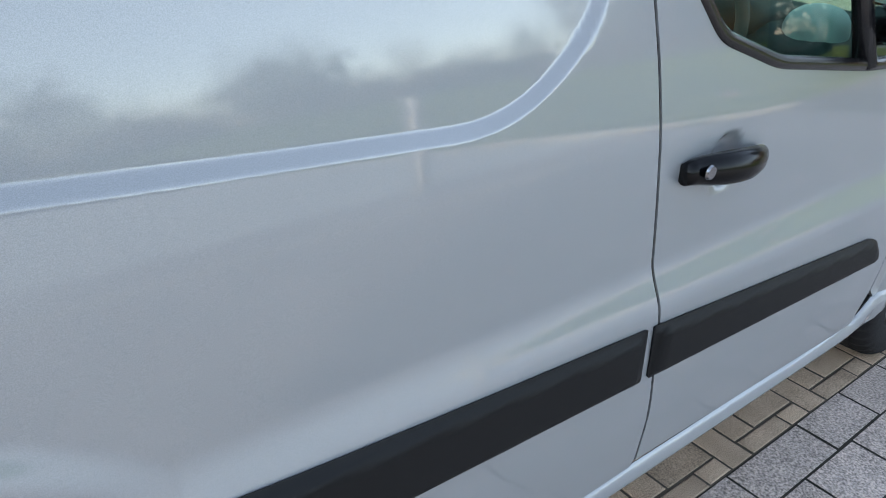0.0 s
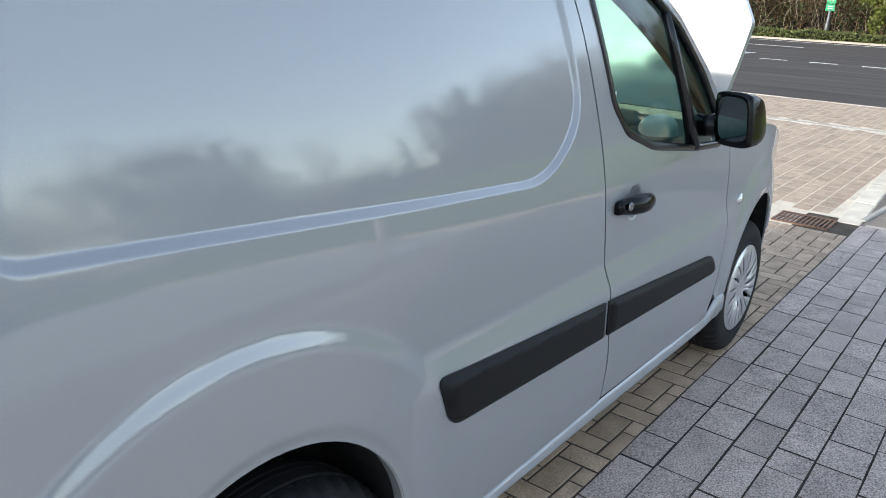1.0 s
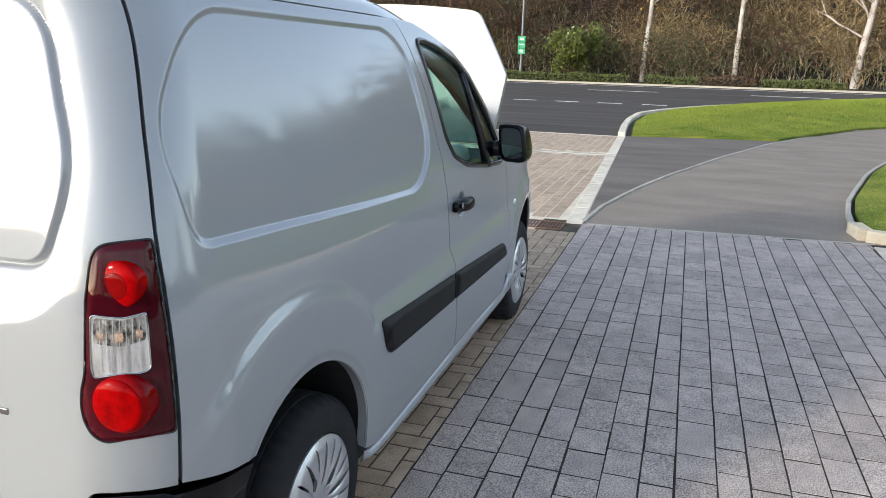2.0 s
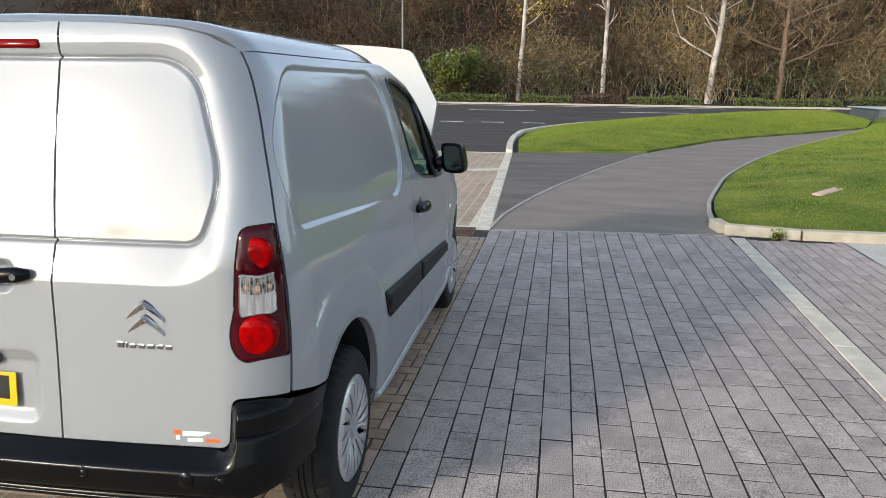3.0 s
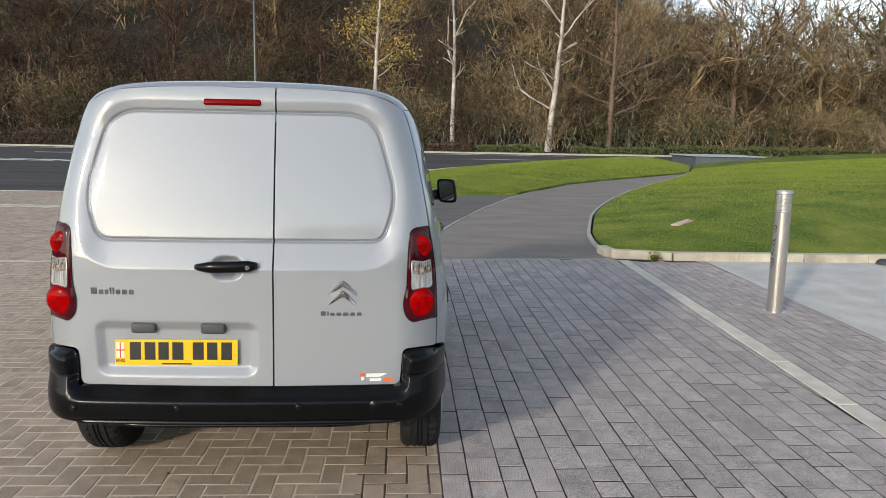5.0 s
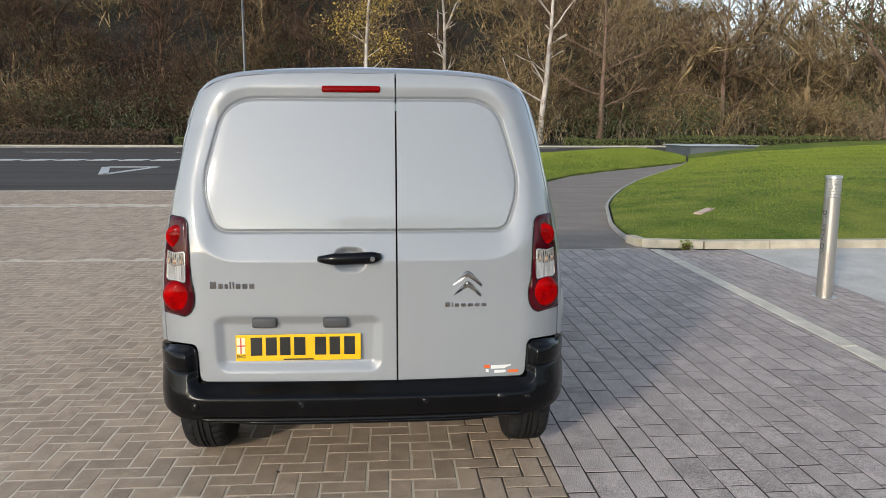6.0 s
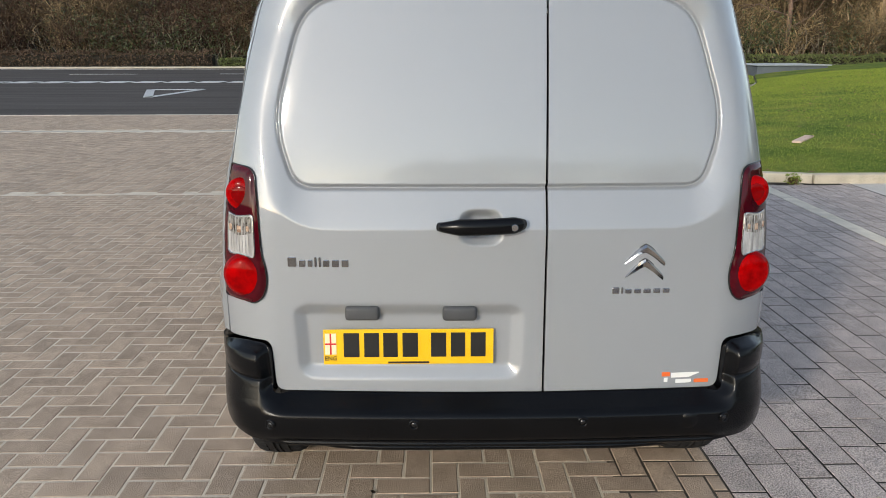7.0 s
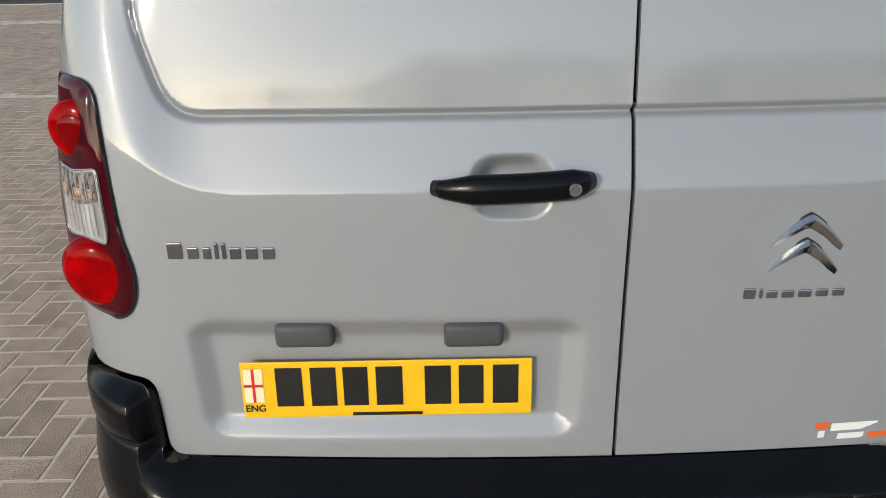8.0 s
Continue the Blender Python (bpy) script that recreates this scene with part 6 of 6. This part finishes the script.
for seed, x, y, hgt in ((61, 64.0, -19.0, 15), (62, 66, -31, 14)):
    segs = birch(seed, hgt, -0.02, 0.02, ((2, (0.1, -0.8, 0.35), 3.2), (3, (0.0, 0.9, 0.25), 3.0), (5, (0, -0.9, 0.4), 3.6), (6, (0.0, 0.8, 0.4), 3.4), (8, (0, -0.7, 0.7), 3.0)), 0.27)
    lv = leaf_quads([s for s in segs if s[2] < 0.06], np.random.RandomState(seed), 350, 0.10, 0.3)
    build_tree("oak_tree", x, y, 0.1, segs, BARK, "bare brown tree with a few dead leaves", "tree", lv, LEAF_DEAD, 0.030, 0.016)
for seed, x, y, hgt, n in ((71, 56, -40.5, 16, 700), (72, 60, -47, 17, 900)):
    segs = tree_template(seed, hgt, 0.30, 4)
    lv = leaf_quads([s for s in segs if s[2] < 0.12 and s[1][2] > 6.5], np.random.RandomState(seed), n, 0.13, 0.5)
    build_tree("evergreen_tree", x, y, 0.9, segs, BARK, "tall tree with dark evergreen foliage", "tree", lv, LEAF_GREEN, 0.06, 0.02)


def bush(name, x, y, z, w, h, n, size, material, label, seed, stuff=False):
    rs = np.random.RandomState(seed)
    host = tagged(empty(name, x, y, z), label, "bush")
    rng = random.Random(seed)
    segs = []
    for k in range(14):
        a = rng.uniform(0, 6.28)
        grow(rng, (x, y, z), (math.cos(a) * 0.7, math.sin(a) * 0.7, 1), h * 0.45, 0.04, 2, segs, 0.5, (2, 3), 0.1, 0.65)
    under(quads_object("stems", ribbons(segs, 0.015, seed), TWIG), host)
    ends = [s for s in segs if s[2] < 0.02]
    under(quads_object("foliage", leaf_quads(ends, rs, n, size, 0.032 * h + 0.03), material), host)
    return host


bush("laurel_bush", 60.6, 7.0, 0.05, 4.4, 5.0, 6500, 0.12, surface("laurel_leaf", (0.060, 0.075, 0.013), (0.140, 0.160, 0.030), 0.45, scale=3, bump=0.0, spread=0.3, per="island"), "rounded bright green bush by the road", 5)


def hedge(name, x, y0, y1, h, w, material, label, seed, size=0.075):
    """A clipped hedge of many small leaves about a dark box that stands for its inner shade."""
    rs = np.random.RandomState(seed)
    h = h * 0.75
    n = int(abs(y1 - y0) * 280)
    y = rs.uniform(min(y0, y1), max(y0, y1), n)
    top = h * (0.85 + 0.15 * np.sin(y * 1.7) * np.sin(y * 0.53 + 1))
    front = rs.rand(n) < 0.55
    u = np.where(front, -1 + rs.normal(0, 0.08, n), rs.uniform(-1, 1, n))
    v = np.where(front, rs.rand(n), 1 + rs.normal(0, 0.05, n))
    c = np.stack([x + u * w / 2, y, 0.10 + v * top], 1)
    fake = [((0, 0, 0), tuple(p), 0, 0) for p in c]
    quads = leaf_quads(fake, rs, n, size, 0.04)
    host = tagged(empty(name, x, (y0 + y1) / 2), label, "hedge", group="hedges along the far kerb")
    under(quads_object("leaves", quads, material), host)
    # solid near-black box: the shade between the leaves, given as colour
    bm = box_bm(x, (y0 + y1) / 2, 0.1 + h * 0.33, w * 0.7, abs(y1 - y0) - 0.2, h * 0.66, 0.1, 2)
    under(part("core", bm, UNDERGROWTH_SHADE, None), host)


HEDGE_GREEN = surface("hedge_leaf", (0.055, 0.070, 0.018), (0.135, 0.155, 0.042), 0.6, scale=1.0, bump=0.0, spread=0.35, per="island")
HEDGE_BROWN = surface("brown_hedge_leaf", (0.055, 0.034, 0.020), (0.125, 0.076, 0.043), 0.8, scale=1.0, bump=0.0, spread=0.35, per="island")
hedge("low_hedge", 59.6, 17.0, 2.8, 0.85, 1.1, HEDGE_GREEN, "low clipped green hedge along the far kerb", 31)
hedge("low_hedge", 59.6, 1.6, -2.2, 0.8, 1.1, HEDGE_GREEN, "low clipped green hedge along the far kerb", 32)
hedge("brown_hedge", 59.6, -2.6, -6.2, 0.95, 1.1, HEDGE_BROWN, "low russet hedge along the far kerb", 33)
hedge("low_hedge", 59.6, -6.6, -12.2, 0.8, 1.1, HEDGE_GREEN, "low clipped green hedge along the far kerb", 34)
hedge("low_hedge", 60.2, -14.8, -22.5, 0.75, 1.1, HEDGE_GREEN, "low clipped green hedge along the far kerb", 35)
hedge("low_hedge", 60.2, -23.0, -44.0, 1.1, 1.6, HEDGE_GREEN, "low green hedge beyond the lawn", 36)
hedge("brown_hedge", 60.4, 44.0, 17.6, 1.7, 1.4, HEDGE_BROWN, "brown leafless hedge along the far kerb", 37)
bush("weed", 6.55, -4.03, 0.0, 0.2, 0.10, 160, 0.014, BLADE, "small green weed at the kerb", 8)

# building far off between the trees
def far_building(x, y0, y1, storeys, label):
    b = tagged(empty("office_building", x, (y0 + y1) / 2), label, "building")
    hgt = storeys * 3.4 + 0.8
    part("wall", box_bm(x + 4, (y0 + y1) / 2, hgt / 2, 8, abs(y1 - y0), hgt), WALL_FAR, b, "pale wall")
    part("roof", box_bm(x + 4, (y0 + y1) / 2, hgt + 0.15, 8.6, abs(y1 - y0) + 0.6, 0.3), KIOSK, b, "grey flat roof")
    n = int(abs(y1 - y0) / 3.0)
    for k in range(storeys):
        for j in range(n):
            w = part("window", box_bm(x - 0.02, min(y0, y1) + 1.5 + 3.0 * j, 1.9 + 3.4 * k, 0.06, 2.1, 1.7), PANE_FAR, b, "dark window")
            part("window_bar", box_bm(x - 0.06, min(y0, y1) + 1.5 + 3.0 * j, 1.9 + 3.4 * k, 0.05, 0.1, 1.7), WHITE_PRINT, w)


far_building(104, -64, -92, 3, "pale three-storey building behind the trees")

# trees on the near sides, seen in the van's lacquer
belt = []
for k in range(46):
    x = -34 + 2.1 * k + rs.uniform(-1, 1)
    belt.append(placed(trees[rs.randint(6)], x, rs.uniform(-56, -40), 0.2, rs.uniform(0, 6.28), rs.uniform(0.35, 0.8)))
    belt.append(placed(shrubs[rs.randint(6)], x, rs.uniform(-42, -36), 0.2, rs.uniform(0, 6.28), rs.uniform(0.7, 1.2)))
for k in range(34):
    belt.append(placed(trees[rs.randint(6)], rs.uniform(-50, -40), -58 + 1.9 * k, 0.0, rs.uniform(0, 6.28), rs.uniform(0.6, 0.9)))
for k in range(30):
    y = -55 + 3.0 * k
    belt.append(placed(shrubs[rs.randint(6)], rs.uniform(-52, -44), y, 0.0, rs.uniform(0, 6.28), rs.uniform(0.9, 1.6)))
tagged(quads_object("tree_belt", np.concatenate(belt), TWIG_ASH), "bare trees round the near side of the car park", "woodland", kind="stuff")
fol = []
for k in range(260):
    x, y = rs.uniform(-36, 40), rs.uniform(-48, -38)
    n = 160
    cloud = np.array([[x, y, rs.uniform(0.8, 1.5 + 5.5 * (0.5 + 0.5 * math.sin(x * 0.35)))]]) + rs.normal(0, 1, (n, 3)) * np.array([1.4, 1.2, 1.0])
    fol.append(leaf_quads([((0, 0, 0), tuple(p), 0, 0) for p in cloud], rs, n, 0.20, 0.1))
for k in range(70):
    x, y = rs.uniform(-48, -40), rs.uniform(-56, 8)
    cloud = np.array([[x, y, rs.uniform(0.8, 7.0)]]) + rs.normal(0, 1, (160, 3)) * np.array([1.2, 1.6, 1.0])
    fol.append(leaf_quads([((0, 0, 0), tuple(p), 0, 0) for p in cloud], rs, 160, 0.20, 0.1))
tagged(quads_object("belt_foliage", np.concatenate(fol), surface("grey_green_leaf", (0.10, 0.105, 0.070), (0.22, 0.225, 0.155), 0.7, scale=3, bump=0.0, spread=0.3, per="island")), "evergreen foliage among the near trees", "leaves", kind="stuff")


# ---- paving blocks, last ----
def block_mesh(name, lx, ly, material, e):
    """One block with eased edges, its top at z = 0."""
    v = [(-lx / 2, -ly / 2, -0.011), (lx / 2, -ly / 2, -0.011), (lx / 2, ly / 2, -0.011), (-lx / 2, ly / 2, -0.011)]
    v += [(-lx / 2, -ly / 2, -0.75 * e), (lx / 2, -ly / 2, -0.75 * e), (lx / 2, ly / 2, -0.75 * e), (-lx / 2, ly / 2, -0.75 * e)]
    v += [(-lx / 2 + e, -ly / 2 + e, 0), (lx / 2 - e, -ly / 2 + e, 0), (lx / 2 - e, ly / 2 - e, 0), (-lx / 2 + e, ly / 2 - e, 0)]
    f = []
    for b in (0, 4):
        f += [(b + k, b + (k + 1) % 4, b + 4 + (k + 1) % 4, b + 4 + k) for k in range(4)]
    f.append((8, 9, 10, 11))
    me = bpy.data.meshes.new(name)
    me.from_pydata(v, [], f)
    me.materials.append(material)
    return me


def lay(host_name, label, blocks, near, material, joined, gap_x, gap_y, ease_by):
    """Blocks (x, y, length, width): those of the near stretch as parts, at most 300, the rest joined."""
    host = tagged(empty(host_name, 0, 0), label, "paving", kind="structure")
    near_blocks = sorted((b for b in blocks if near(b[0], b[1])), key=lambda b: (b[0] - 0.0) ** 2 + (b[1] + 1.0) ** 2)[:300]
    chosen = set(near_blocks)
    shared = {}
    rng = random.Random(4)
    for b in near_blocks:
        key = (round(b[2], 3), round(b[3], 3))
        if key not in shared:
            shared[key] = block_mesh("paving_block", b[2] - gap_x, b[3] - gap_y, material, ease_by)
        ob = new("paving_block", shared[key])
        ob.matrix_basis = Matrix.Translation((b[0] + rng.uniform(-0.002, 0.002), b[1] + rng.uniform(-0.0015, 0.0015), rng.uniform(-0.0004, 0.0007))) @ Euler((rng.gauss(0, 0.0006), rng.gauss(0, 0.0006), rng.uniform(-0.006, 0.006))).to_matrix().to_4x4()
        ob.parent = host
    rest = [b for b in blocks if b not in chosen]
    if rest:
        a = np.array(rest)
        n = len(a)
        rs = np.random.RandomState(7)
        hx, hy, e = (a[:, 2] - gap_x) / 2, (a[:, 3] - gap_y) / 2, ease_by
        z = rs.uniform(-0.0004, 0.0007, n)
        turn = rs.uniform(-0.006, 0.006, n)
        a[:, :2] += rs.uniform(-0.0018, 0.0018, (n, 2))
        ring = []
        for inset, dz in ((0.0, -0.011), (0.0, -0.75 * e), (e, 0.0)):
            for sx, sy in ((-1, -1), (1, -1), (1, 1), (-1, 1)):
                dx, dy = sx * (hx - inset), sy * (hy - inset)
                ring.append(np.stack([a[:, 0] + dx - turn * dy, a[:, 1] + dy + turn * dx, z + dz], 1))
        verts = np.stack(ring, 1).reshape(-1, 3)
        base = []
        for b in (0, 4):
            base += [(b + k, b + (k + 1) % 4, b + 4 + (k + 1) % 4, b + 4 + k) for k in range(4)]
        base.append((8, 9, 10, 11))
        faces = (np.arange(n)[:, None, None] * 12 + np.array(base)[None]).reshape(-1, 4)
        ob = big_mesh("further_blocks", verts, faces, joined)
        ob.parent = host
        tagged(ob, "further blocks of the same paving", kind="stuff")


def herringbone(x0, x1, y0, y1, s, left, foot):
    """Right-angled herringbone of 2:1 blocks, as (x, y, length in x, length in y), cut off at left and at foot."""
    out = []
    nx, ny = int((x1 - x0) / s), int((y1 - y0) / s)
    for i in range(-2, nx + 2):
        for j in range(-2, ny + 2):
            k = (i - j) % 4
            if k == 0:
                out.append((x0 + (i + 1) * s, y0 + (j + 0.5) * s, 2 * s, s))
            elif k == 3:
                out.append((x0 + (i + 0.5) * s, y0 + (j + 1) * s, s, 2 * s))
    kept = []
    for x, y, w, h in out:
        a, b = max(left, x - w / 2), min(x1, x + w / 2)
        c, d = max(foot, y - h / 2), min(y1, y + h / 2)
        if b - a > 0.03 and d - c > 0.03:
            kept.append((round((a + b) / 2, 4), round((c + d) / 2, 4), round(b - a, 4), round(d - c, 4)))
    return kept


tan = herringbone(-7.3865, 6.05, -0.9085, 13.0, 0.1035, -6.95, EDGE_Y)
rng_rows = random.Random(9)
yy = -0.60
while yy < 14:
    x = 6.10 + rng_rows.uniform(0.0, 0.2)
    while x < 16.1:
        if not (6.0 < x < 6.62 and yy < -0.2) and not (abs(x - 12.48) < 0.22):
            tan.append((x + 0.12, yy + 0.075, 0.24, 0.15))
        x += 0.24
    yy += 0.15
lay("tan_paving", "tan concrete blocks laid in herringbone", tan, lambda x, y: -1.2 < x < 4.5 and y < 1.6, TAN, TAN_ALL, 0.0068, 0.0066, 0.004)

grey = []
rng_g = random.Random(3)
COURSES = (0.133, 0.162, 0.135, 0.138, 0.162, 0.148, 0.132, 0.162, 0.126, 0.147, 0.151, 0.144, 0.162, 0.163, 0.15, 0.135, 0.16, 0.14, 0.15)
far_edge = EDGE_Y
for W in COURSES:
    y = far_edge - W / 2
    far_edge -= W
    x = -5.0 - rng_g.uniform(0, 0.3)
    for k in range(6):
        if y - W / 2 > line_y(x - 0.3 * (k + 0.5), -0.01):
            grey.append((x - 0.3 * (k + 0.5), y, 0.3, W))
    while x < 6.62:
        ln = rng_g.choice((0.16, 0.21, 0.21, 0.26, 0.26, 0.32, 0.36))
        xe = min(x + ln, 6.48 + (EDGE_Y - y) * 0.08)
        if xe - x > 0.05 and y + W / 2 > line_y(xe, 0.0) - 0.01:
            if y - W / 2 > line_y((x + xe) / 2, -0.01):
                grey.append(((x + xe) / 2, y, round(xe - x, 3), W))
            elif y + W / 2 > line_y((x + xe) / 2, -0.02):
                top, bot = y + W / 2, line_y((x + xe) / 2, 0.0)
                if top - bot > 0.012:
                    grey.append(((x + xe) / 2, (top + bot) / 2, round(xe - x, 3), round(top - bot, 3)))
        x += ln
for k in range(11):
    x = -5.0 - rng_g.uniform(0, 0.3)
    while x < 6.50:
        ln = rng_g.choice((0.2, 0.24, 0.24, 0.28))
        y = line_y(x + ln / 2, 0.163) - 0.112 * (k + 0.5)
        foot = max(y - 0.056, -4.648 - 0.0103 * (x + ln / 2))
        if y + 0.056 - foot > 0.02 and x + ln < 6.66:
            grey.append((x + ln / 2, round((y + 0.056 + foot) / 2, 4), ln, round(y + 0.056 - foot, 3)))
        x += ln
lay("grey_paving", "grey granite-faced blocks laid in long courses", grey, lambda x, y: -1.8 < x < 5.0 and y > -2.9, GREY, GREY_ALL, 0.0102, 0.0082, 0.0010)
